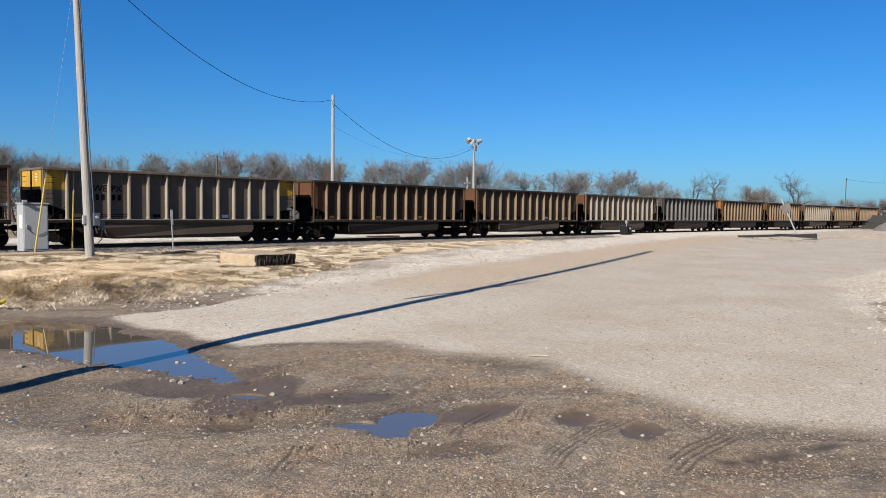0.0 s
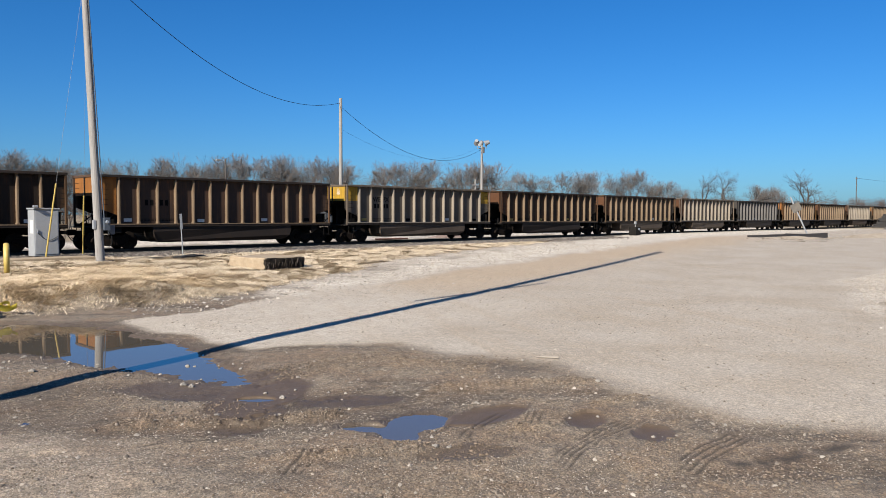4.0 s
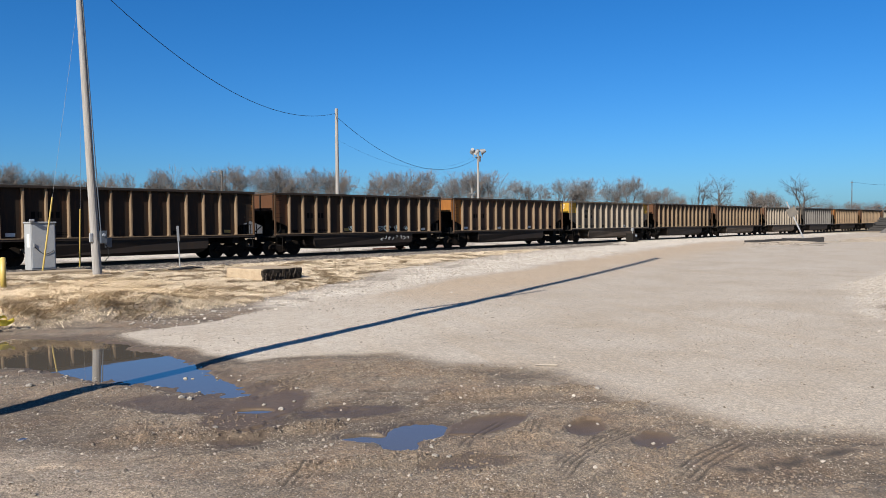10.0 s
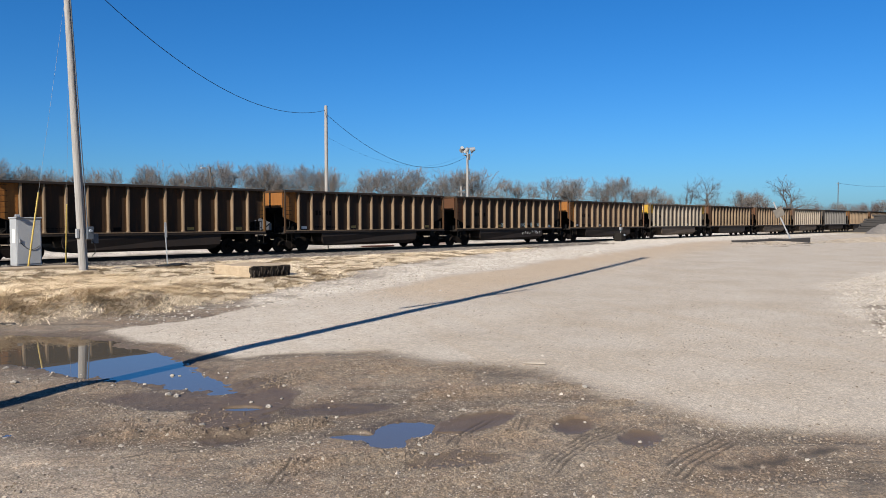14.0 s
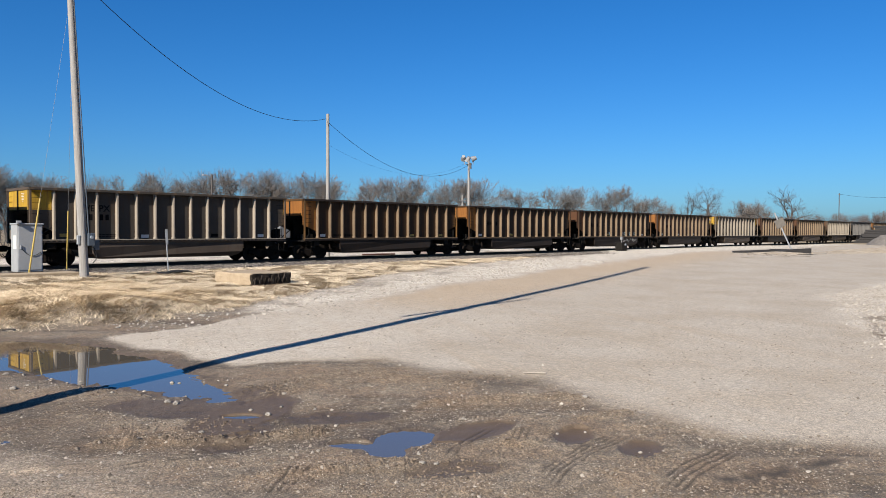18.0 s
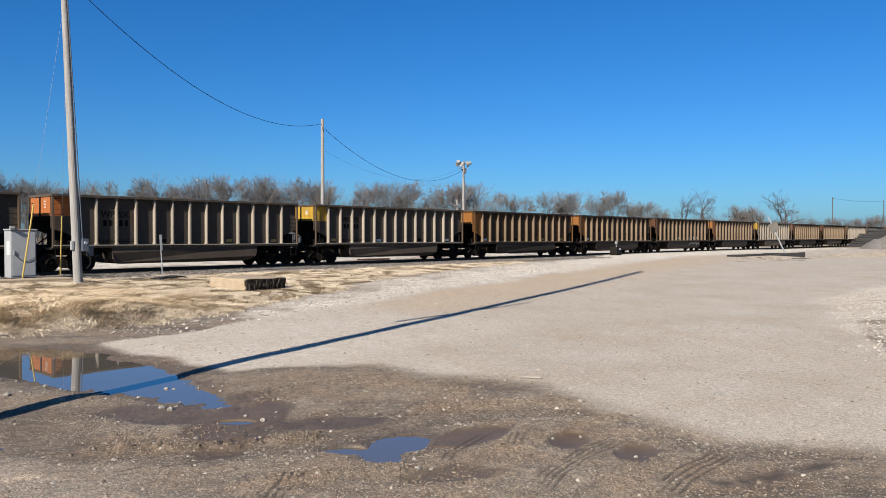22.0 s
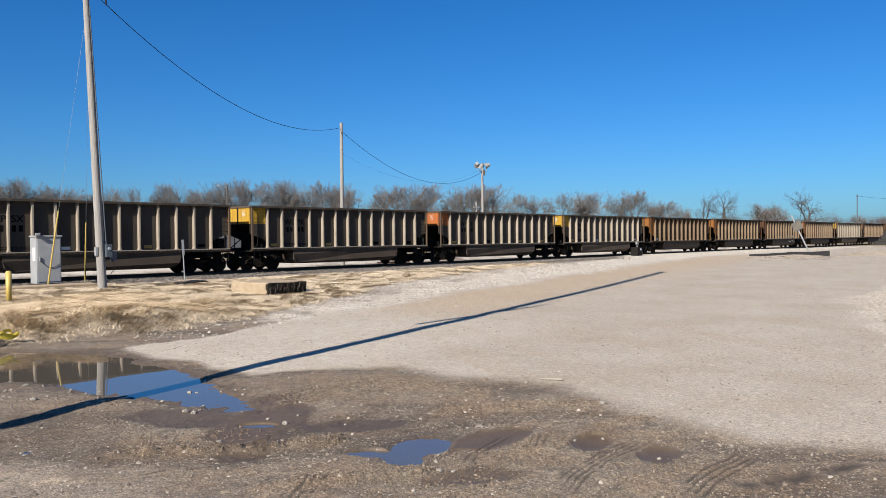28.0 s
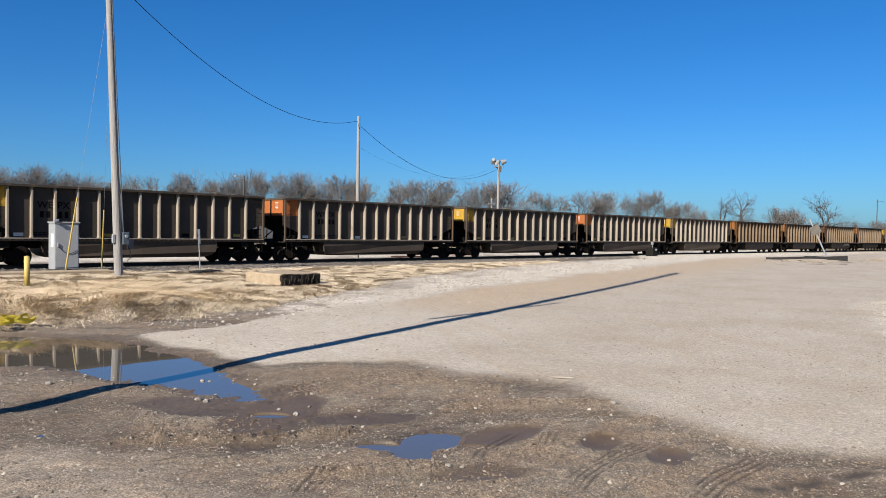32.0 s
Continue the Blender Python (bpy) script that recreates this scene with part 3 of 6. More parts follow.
def land(x, y):
    z = 0.43 * sstep(17, 34, y)
    z = z + 0.10 * sstep(60, 70, x) * (1 - sstep(108, 118, x)) * sstep(34, 38, y) * (1 - sstep(43, 46, y))
    lot_m, strip, g, b, far_m = masks(x, y)
    near = 1 - sstep(18, 40, np.hypot(x, y))
    mudness = (1 - lot_m) * near * (1 - g)
    z = z + near * fbm(x, y, 0.35, 31) * 0.05
    z = z + mudness * (rut_field(x, y) * 0.12 + fbm(x, y, 1.2, 37) * 0.05 + fbm(x, y, 5.0, 41, 3) * 0.022 + np.maximum(fbm(x, y, 14.0, 47, 2), 0) * 0.04 * sstep(-0.1, 0.15, fbm(x, y, 0.7, 53)))
    z = z + (1 - mudness) * near * fbm(x, y, 3.0, 43, 3) * 0.012
    bank = y - strip_high(x)
    z = z + (0.40 + 0.4 * fbm(x, y, 0.9, 141, 2)) * sstep(-0.2, 1.4, bank) * (1 - sstep(22.5, 27, y)) * (1 - sstep(8, 14, x))
    dip, wet, silt = hollow_field(x, y)
    flat = np.maximum(sstep(0.02, 0.1, dip), sstep(0.5, 0.9, silt))
    z = z * (1 - 0.8 * np.maximum(flat, sstep(-1.5, -0.2, shore(x, y)) * near)) - dip
    ridge, top = ridge_field(x, y)
    z = z + top * (0.45 + 1.1 * value_noise(x * 13, y * 13, 83) + 0.6 * value_noise(x * 26, y * 26, 89)) * 0.8 * near
    z = z - 0.012 * tread_shade_field(x, y)
    return z, wet * (1 - 0.5 * lot_m), silt * (1 - lot_m)


def land_z(x, y):
    return float(land(np.array([float(x)]), np.array([float(y)]))[0][0])


def ground_sheet():
    ang = np.radians(np.concatenate([np.arange(-150, 0, 6.0), np.arange(0, 8, 1.0), np.arange(8, 80, 0.115), np.arange(80, 92, 1.0), np.arange(92, 210, 6.0)]))
    rad = np.concatenate([[0.0], np.arange(1.0, 4.5, 0.5), 4.5 * np.exp(np.arange(0, math.log(11 / 4.5), 0.0026)), 11 * np.exp(np.arange(0, math.log(45 / 11), 0.0047)), 45 * np.exp(np.arange(0, math.log(4500 / 45), 0.06))])
    na, nr = len(ang), len(rad)
    R, A = np.meshgrid(rad, ang, indexing="ij")
    x, y = (R * np.cos(A)).ravel(), (R * np.sin(A)).ravel()
    z, wet, silt = land(x, y)
    me = bpy.data.meshes.new("ground")
    idx = np.arange(nr * na).reshape(nr, na)
    nxt = np.roll(idx, -1, axis=1)
    quads = np.stack([idx[:-1], idx[1:], nxt[1:], nxt[:-1]], axis=-1).reshape(-1, 4)
    me.from_pydata(np.stack([x, y, z], axis=1).tolist(), [], quads.tolist())
    for name, vals in zip(("lot", "white", "grass", "ballast", "far"), masks(x, y)):
        me.attributes.new(name, "FLOAT", "POINT").data.foreach_set("value", vals.astype(np.float32))
    near_strip = strip_low(x) - y
    tan = sstep(0.0, 1.0, near_strip) * (1 - sstep(2.5, 7.0, near_strip + 3 * fbm(x, y, 0.4, 101))) * sstep(14, 20, x) * (1 - sstep(70, 90, x))
    dry = 1 - sstep(0.55, 1.25, np.hypot((x - 2.1) / 1.3, (y - 7.4) / 2.2) + 0.9 * fbm(x, y, 0.8, 103))
    for name, vals in (("tread_shade", tread_shade_field(x, y) * 0.9), ("damp", sstep(0.0, 0.16, -rut_field(x, y))), ("wet", wet), ("silt", silt), ("tan", tan), ("dry", dry)):
        me.attributes.new(name, "FLOAT", "POINT").data.foreach_set("value", vals.astype(np.float32))
    me.polygons.foreach_set("use_smooth", np.ones(len(me.polygons), dtype=bool))
    me.update()
    return tagged(part_of("ground", me, GROUND), "pale gravel yard with brown mud and dry grass", "ground", kind="structure")


ground_sheet()


def puddle(name, x0, x1, y0, y1, label):
    bm = bmesh.new()
    bmesh.ops.create_grid(bm, x_segments=2, y_segments=2, size=0.5)
    for v in bm.verts:
        v.co = Vector((x0 + (v.co.x + .5) * (x1 - x0), y0 + (v.co.y + .5) * (y1 - y0), WATER_Z))
    return tagged(part(name, bm, WATER), label, "puddle", kind="structure")


puddle("water", -1.0, 8.0, 9.2, 20.0, "wide still puddle reflecting sky and train")
puddle("water", 4.9, 7.6, 5.2, 7.4, "small blue puddle in brown mud")
puddle("water", 4.9, 6.2, 8.0, 9.15, "tiny puddle in brown mud")


# ---- railway ----
TRACK_Y, RAIL_TOP = 40.24, 0.60


def railway():
    t = empty("railway_track", Matrix.Identity(4), "rusty steel rails on timber ties in ballast", "railway track", kind="structure")
    prof = ((-0.07, 0.43), (0.07, 0.43), (0.07, 0.445), (0.012, 0.47), (0.012, 0.555), (0.036, 0.565), (0.036, 0.598), (0.028, 0.60),
            (-0.028, 0.60), (-0.036, 0.598), (-0.036, 0.565), (-0.012, 0.555), (-0.012, 0.47), (-0.07, 0.445))
    for dy in (-0.7535, 0.7535):
        bm = bmesh.new()
        for x in (-120.0, 520.0):
            for py, pz in prof:
                bm.verts.new((x, TRACK_Y + dy + py, pz))
        bm.verts.ensure_lookup_table()
        n = len(prof)
        for i in range(n):
            j = (i + 1) % n
            bm.faces.new((bm.verts[i], bm.verts[j], bm.verts[n + j], bm.verts[n + i]))
        bmesh.ops.recalc_face_normals(bm, faces=bm.faces)
        part("rail", bm, RAIL_STEEL, t)
    bm = bmesh.new()
    x = -20.0
    while x < 190:
        j = random.uniform(-0.03, 0.03)
        box(bm, x - 0.115, x + 0.115, TRACK_Y - 1.3 + j, TRACK_Y + 1.3 + j, 0.30, 0.435)
        x += 0.52
    ties = part("ties", bm, TIE_WOOD, t)
    ties["kind"] = "stuff"


railway()

# ---- hopper gondolas ----
HALF, SIDE, TOP, SILL0, SILL1 = 7.37, 1.60, 3.88, 1.21, 1.33
RIBS = [-HALF + 1.14 + 1.037 * i for i in range(13)]
MESHES = {}


def mesh_of(key, build, material):
    """Shared mesh data of alike pieces."""
    k = (key, material.name)
    if k not in MESHES:
        bm = bmesh.new()
        build(bm)
        me = bpy.data.meshes.new(key)
        bm.to_mesh(me)
        bm.free()
        me.materials.append(material)
        MESHES[k] = me
    return MESHES[k]


def text_mesh(body, size):
    cu = bpy.data.curves.new("lettering", "FONT")
    cu.body, cu.size, cu.extrude, cu.align_x, cu.align_y = body, size, 0.002, "CENTER", "CENTER"
    cu.offset = 0.006
    ob = bpy.data.objects.new("lettering", cu)
    me = bpy.data.meshes.new_from_object(ob)
    bpy.data.objects.remove(ob)
    bpy.data.curves.remove(cu)
    me.transform(pose(0, 0, 0, 90, 0, 0))
    return me


def b_side(bm):
    prism(bm, [(-HALF, 2.20), (RIBS[0], 1.77), (RIBS[0], SILL1 - 0.05), (RIBS[-1], SILL1 - 0.05), (RIBS[-1], 1.77), (HALF, 2.20), (HALF, TOP - 0.06), (-HALF, TOP - 0.06)], -0.015, 0.015)


def b_rib(bm):
    # a pressed hat section with sloping flanks, tapering in under the top chord
    rows = []
    for z, d, w in ((SILL1 - 0.02, 0.21, 0.056), (SILL1 + 0.07, 0.21, 0.054), (SILL1 + 0.13, 0.205, 0.036), (TOP - 0.42, 0.205, 0.036), (TOP - 0.30, 0.20, 0.046), (TOP - 0.10, 0.13, 0.046)):
        rows.append([bm.verts.new((x, y, z)) for x, y in ((-w - 0.018, 0), (-w, -d), (w, -d), (w + 0.018, 0))])
    for a, b in zip(rows, rows[1:]):
        for i in range(3):
            bm.faces.new((a[i], a[i + 1], b[i + 1], b[i]))
    bm.faces.new(rows[0])
    bm.faces.new(rows[-1])
    bmesh.ops.recalc_face_normals(bm, faces=bm.faces)


def b_chord(bm):
    box(bm, -HALF - 0.03, HALF + 0.03, -0.06, 0.17, TOP - 0.13, TOP, 0.015)


def b_sill(bm):
    box(bm, -HALF, HALF, -0.07, 0.17, SILL0, SILL1, 0.01)
    box(bm, -HALF, HALF, -0.08, 0.02, SILL0 - 0.012, SILL0 + 0.012)


def b_flange(bm):
    box(bm, -HALF + 0.05, HALF - 0.05, -0.02, 0.02, SILL1 - 0.02, SILL1 + 0.03)


def b_bolts(bm):
    n = 52
    for i in range(n):
        x = -HALF + 0.4 + (2 * HALF - 0.8) * i / (n - 1)
        box(bm, x - 0.05, x + 0.05, -0.012, 0.0, SILL0 + 0.025, SILL0 + 0.07)


def b_stencil_rows(bm):
    for k in range(6):
        w = (0.36, 0.30, 0.36, 0.26, 0.33, 0.2)[k]
        box(bm, -0.004, 0.0, -w / 2, w / 2, -0.075 * k, -0.075 * k + 0.022)


def b_end_panel(bm):
    box(bm, -0.015, 0.015, -1.34, 1.34, 2.80, TOP - 0.05)


def b_end_post(bm):
    box(bm, -0.05, 0.05, -0.05, 0.05, SILL0, TOP - 0.1, 0.008)


def b_end_rib(bm):
    box(bm, -0.05, 0.0, -0.05, 0.05, 2.62, TOP - 0.12, 0.008)


def b_end_chord(bm):
    box(bm, -0.07, 0.07, -1.52, 1.52, TOP - 0.13, TOP - 0.002, 0.015)


def b_slope(bm):
    prism(bm, [(0.0, 2.82), (0.05, 2.86), (3.25, 1.30), (3.2, 1.22)], -1.29, 1.29)


def b_web(bm):
    prism(bm, [(0.30, 1.2), (0.30, 2.62), (0.42, 2.64), (2.9, 1.42), (2.9, 1.2)], -0.03, 0.03)


def b_bay_plate(bm):
    prism(bm, [(0.95, 1.2), (0.95, 2.32), (2.9, 1.40), (2.9, 1.2)], -0.015, 0.015)


def b_shear(bm):
    box(bm, -0.02, 0.02, -1.25, 1.25, 1.2, 1.95)


def b_tub(bm):
    out = []
    for x, z in ((-4.45, 1.24), (-4.45, 0.92), (-4.36, 0.62), (-4.15, 0.42), (-3.85, 0.34), (3.75, 0.34), (4.05, 0.42), (4.26, 0.62), (4.35, 0.92), (4.35, 1.24)):
        out.append((x, z))
    prism(bm, out, -1.55, 1.55)
    for v in bm.verts:
        if v.co.z < 0.5:
            v.co.y *= 0.90 if v.co.z > 0.4 else 0.82


def b_floor(bm):
    box(bm, -HALF + 3.2, HALF - 3.2, -1.36, 1.36, 1.24, 1.29)


def b_center_sill(bm):
    box(bm, -HALF - 0.1, HALF + 0.1, -0.33, 0.33, 0.82, 1.19, 0.02)


def b_platform(bm):
    box(bm, -0.05, 0.62, -1.55, 1.55, 1.13, 1.21)
    for i in range(5):
        box(bm, 0.02 + i * 0.12, 0.08 + i * 0.12, -1.5, 1.5, 1.21, 1.235)


def b_bolster(bm):
    box(bm, -0.22, 0.22, -1.5, 1.5, 0.86, 1.2, 0.03)


def b_rung(bm):
    rod(bm, (-0.24, -0.05, 0), (0.24, -0.05, 0), 0.009, n=6)
    rod(bm, (-0.24, -0.05, 0), (-0.24, 0.03, 0), 0.009, n=6)
    rod(bm, (0.24, -0.05, 0), (0.24, 0.03, 0), 0.009, n=6)


def b_stirrup(bm):
    for x in (-0.2, 0.2):
        rod(bm, (x, 0, SILL0), (x, 0, 0.62), 0.016, n=6)
    rod(bm, (-0.2, 0, 0.62), (0.2, 0, 0.62), 0.016, n=6)


def b_brace(bm):
    rod(bm, (0, 0, 1.22), (1.1, 0, 2.05), 0.035, n=6)
    rod(bm, (0.45, 0, 1.2), (0.45, 0, 1.95), 0.03, n=6)


def b_rail_post(bm):
    rod(bm, (0, 0, 1.22), (0, 0, 1.95), 0.02, n=6)


def b_rail_bar(bm):
    rod(bm, (0.05, 0, 0), (1.0, 0, 0), 0.02, n=6)


def b_coupler(bm):
    box(bm, 0.0, 0.62, -0.09, 0.09, 0.82, 1.0, 0.02)
    box(bm, 0.55, 0.86, -0.19, 0.14, 0.76, 1.06, 0.04)


def b_hose(bm):
    pts = [(0.35 + 0.5 * i / 6, -0.42, 0.92 - 0.42 * math.sin(math.pi * (i / 6) * 0.8)) for i in range(7)]
    for a, b in zip(pts, pts[1:]):
        rod(bm, a, b, 0.022, n=6)


def b_brake_cyl(bm):
    rod(bm, (0.25, -0.2, 1.42), (0.95, -0.2, 1.42), 0.16, n=12)
    box(bm, 0.2, 1.0, -0.9, -0.55, 1.24, 1.6, 0.03)


def b_wheel(bm):
    for s in (-1, 1):
        m = pose(0, s * 0.7535, 0, 90)
        bmesh.ops.create_cone(bm, cap_ends=True, segments=28, radius1=0.457, radius2=0.457, depth=0.13, matrix=m)
        bmesh.ops.create_cone(bm, cap_ends=True, segments=28, radius1=0.485, radius2=0.485, depth=0.03, matrix=pose(0, s * 0.70, 0, 90))
        rod(bm, (0, s * 0.80, 0), (0, s * 0.86, 0), 0.16, 0.12, 12)
        for k in range(4):
            a = k * math.pi / 2
            rod(bm, (0.28 * math.cos(a), s * 0.815, 0.28 * math.sin(a)), (0.28 * math.cos(a), s * 0.835, 0.28 * math.sin(a)), 0.035, n=6)
    rod(bm, (0, -1.02, 0), (0, 1.02, 0), 0.085, n=10)


def b_side_frame(bm):
    out = [(-1.12, 0.53), (-0.98, 0.66), (-0.55, 0.72), (0.55, 0.72), (0.98, 0.66), (1.12, 0.53), (1.12, 0.40), (0.75, 0.40),
           (0.40, 0.20), (-0.40, 0.20), (-0.75, 0.40), (-1.12, 0.40)]
    prism(bm, out, -0.09, 0.09)


def b_spring(bm):
    for x in (-0.14, 0.0, 0.14):
        for i in range(4):
            rod(bm, (x, -0.13, 0.28 + 0.08 * i), (x, -0.13, 0.33 + 0.08 * i), 0.062, n=8)


def b_cap(bm):
    rod(bm, (0, -0.03, 0), (0, 0.05, 0), 0.10, 0.12, 12)


def b_decal(w, h):
    def f(bm):
        box(bm, -w / 2, w / 2, -0.004, 0.0, -h / 2, h / 2)
    return f


def b_bay(bm):
    prism(bm, [(-HALF + 0.02, 2.21), (RIBS[0] - 0.08, 1.82), (RIBS[0] - 0.08, TOP - 0.12), (-HALF + 0.02, TOP - 0.12)], -0.004, 0.0)


def b_digit(bm):
    box(bm, -0.085, 0.085, -0.004, 0, -0.15, 0.15)


def stroke(bm, p, q, w):
    """A flat painted stroke in x, z."""
    d = Vector((q[0] - p[0], q[1] - p[1]))
    if d.length < 0.02:
        return
    n = Vector((-d.y, d.x)).normalized() * (w / 2)
    prism(bm, [(p[0] + n.x, p[1] + n.y), (p[0] - n.x, p[1] - n.y), (q[0] - n.x, q[1] - n.y), (q[0] + n.x, q[1] + n.y)], -0.004, 0.0)


def b_far_rows(bm):
    for z in (0.0, -0.09):
        for k in range(5):
            x = -0.42 + 0.2 * k
            box(bm, x, x + 0.15, -0.004, 0, z, z + 0.035)


MARK = {"WEPX": ("WE", "PX"), "WPSX": ("WP", "SX")}


def gondola(name, paint, end_paint, label, marks, number=True, tub_lit=True, patch=False, graffiti=False, seed=0):
    rnd = random.Random(seed)
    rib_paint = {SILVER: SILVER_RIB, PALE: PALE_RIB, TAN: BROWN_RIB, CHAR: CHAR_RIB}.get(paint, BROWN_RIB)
    car = empty(name, pose(0, TRACK_Y, RAIL_TOP), label, "freight car", "cars of the coal train")

    def add(nm, build, mat, m, parent=car, lab=""):
        ob = part_of(nm, mesh_of(nm, build, mat), mat, parent, lab)
        ob.matrix_basis = m
        return ob

    for s in (-1, 1):
        turn = pose(0, 0, 0) if s < 0 else pose(0, 0, 0, 0, 0, 180)
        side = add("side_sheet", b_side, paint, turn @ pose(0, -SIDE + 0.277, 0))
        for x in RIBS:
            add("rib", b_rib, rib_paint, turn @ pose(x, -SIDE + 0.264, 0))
        add("top_chord", b_chord, TUB_DARK if rib_paint is BROWN_RIB else paint, turn @ pose(0, -SIDE + 0.06, 0))
        add("side_sill", b_sill, TUB_DARK, turn @ pose(0, -SIDE + 0.06, 0))
        add("sill_flange", b_flange, rib_paint, turn @ pose(0, -SIDE - 0.012, 0))
        if rib_paint is SILVER_RIB:
            add("sill_bolts", b_bolts, paint, turn @ pose(0, -SIDE - 0.012, 0))
        for e in (-1, 1):
            for k in range(6):
                add("ladder_rung", b_rung, BLACK_STEEL, turn @ pose(e * (HALF - 0.33), -SIDE + 0.19, 2.35 + 0.26 * k))
            add("stirrup", b_stirrup, BLACK_STEEL, turn @ pose(e * (HALF - 0.33), -SIDE + 0.05, 0))
            add("brace", b_brace, BLACK_STEEL, turn @ (pose(-HALF + 0.1, -SIDE + 0.29, 0) if e < 0 else pose(HALF - 0.1, -SIDE + 0.29, 0) @ Matrix.Diagonal((-1, 1, 1, 1))))
        if s < 0:
            if not patch:
                part_of("end_bay", mesh_of("end_bay", b_bay, end_paint), end_paint, car, "end bay in the colour of the end").matrix_basis = pose(0, -SIDE + 0.261, 0)
            if patch:
                for e in ((-1, 1) if paint is PALE else (-1,)):
                    x = e * (HALF - 0.57)
                    part_of("end_patch", mesh_of("end_patch", b_decal(1.0, 0.95), end_paint), end_paint, car, "painted corner patch").matrix_basis = pose(x, -SIDE + 0.261, 3.28)
            if marks:
                for k, body in enumerate(MARK[marks]):
                    key = ("letters", body)
                    if key not in MESHES:
                        MESHES[key] = text_mesh(body, 0.46)
                        MESHES[key].materials.append(BLACK_PAINT)
                    ob = part_of("lettering", MESHES[key], BLACK_PAINT, car, "black stencilled letters")
                    ob.matrix_basis = pose(RIBS[2] + (-0.42, 0.42)[k], -SIDE + 0.258, 2.92)
            if number:
                for dx in (-0.56, -0.27, 0.27, 0.56):
                    part_of("number_bar", mesh_of("number_bar", b_digit, BLACK_PAINT), BLACK_PAINT, car, "black stencilled number").matrix_basis = pose(RIBS[2] + dx, -SIDE + 0.260, 2.48)
            for x in (RIBS[2] + 0.5, RIBS[2] - 0.5):
                part_of("data_stencil", mesh_of("data_stencil", b_far_rows, BLACK_PAINT), BLACK_PAINT, car).matrix_basis = pose(x, -SIDE + 0.260, 1.58)
            for i in (0, 4, 8, 11):
                mat = (YELLOW_MARK, WHITE_MARK, BLACK_PAINT, YELLOW_MARK)[rnd.randrange(4)]
                part_of("decal", mesh_of("decal", b_decal(0.42, 0.17), mat), mat, car).matrix_basis = pose(RIBS[i] + 0.5, -SIDE + 0.260, 1.5 + 0.06 * rnd.random())
    for e in (-1, 1):
        turn = pose(0, 0, 0) if e < 0 else pose(0, 0, 0, 0, 0, 180)
        add("end_panel", b_end_panel, end_paint, turn @ pose(-HALF + 0.03, 0, 0))
        add("end_chord", b_end_chord, paint, turn @ pose(-HALF + 0.04, 0, 0))
        add("end_rib", b_end_rib, BLACK_STEEL, turn @ pose(-HALF + 0.01, 0, 0))
        if patch and e < 0:
            add("end_stencil", b_stencil_rows, WHITE_MARK, pose(-HALF + 0.013, -0.62, 3.58), lab="rows of small pale stencilling")
        for y in (-SIDE + 0.07, SIDE - 0.07):
            add("corner_post", b_end_post, paint, turn @ pose(-HALF + 0.04, y, 0))
        add("slope_sheet", b_slope, BLACK_STEEL, turn @ pose(-HALF + 0.08, 0, 0))
        add("center_web", b_web, BLACK_STEEL, turn @ pose(-HALF + 0.02, 0, 0))
        for y in (-1.22, 1.22):
            add("bay_plate", b_bay_plate, BLACK_STEEL, turn @ pose(-HALF + 0.02, y, 0))
        add("platform", b_platform, BLACK_STEEL, turn @ pose(-HALF + 0.02, 0, 0))
        add("bolster", b_bolster, BLACK_STEEL, pose(e * 6.25 - 0.1, 0, 0))
        add("coupler", b_coupler, TRUCK_STEEL, pose(e * (HALF - 0.02), 0, 0) @ (Matrix.Diagonal((-1, 1, 1, 1)) if e < 0 else Matrix.Identity(4)))
        add("air_hose", b_hose, CABLE, pose(e * HALF, 0, 0) @ (Matrix.Diagonal((-1, 1, 1, 1)) if e < 0 else Matrix.Identity(4)))
        for k in range(3):
            add("ladder_rung", b_rung, BLACK_STEEL, turn @ pose(-HALF + 0.05, 1.05, 2.95 + 0.26 * k, 0, 0, -90))
        truck = new("truck")
        truck.parent = car
        truck.matrix_basis = pose(e * 6.25 - 0.1, 0, 0)
        for s in (-1, 1):
            turn2 = pose(0, 0, 0) if s < 0 else pose(0, 0, 0, 0, 0, 180)
            add("side_frame", b_side_frame, TRUCK_STEEL, turn2 @ pose(0, -0.98, 0), truck)
            add("spring_nest", b_spring, TRUCK_STEEL, turn2 @ pose(0, -0.94, 0), truck)
            for x in (-0.9, 0.9):
                add("axle_cap", b_cap, TRUCK_STEEL, turn2 @ pose(x, -1.07, 0.457, 90), truck)
        for x in (-0.9, 0.9):
            w = add("wheelset", b_wheel, WHEEL_STEEL, pose(x, 0, 0.457), truck)
            WHEELS.append((w, x))
    add("shear_plate", b_shear, BLACK_STEEL, pose(HALF - 0.2, 0, 0))
    for k in range(8):
        add("railing_post", b_rail_post, BLACK_STEEL, pose(HALF - 0.99 + 0.125 * k, -SIDE + 0.3, 0))
    for z in (1.55, 1.93):
        add("railing_bar", b_rail_bar, BLACK_STEEL, pose(HALF - 1.05, -SIDE + 0.3, z))
    add("brake_gear", b_brake_cyl, BLACK_STEEL, pose(-HALF + 0.2, 0, 0))
    add("center_sill", b_center_sill, BLACK_STEEL, Matrix.Identity(4))
    add("floor_pan", b_floor, BLACK_STEEL, Matrix.Identity(4))
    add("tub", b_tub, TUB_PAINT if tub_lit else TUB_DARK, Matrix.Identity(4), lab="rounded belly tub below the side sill")
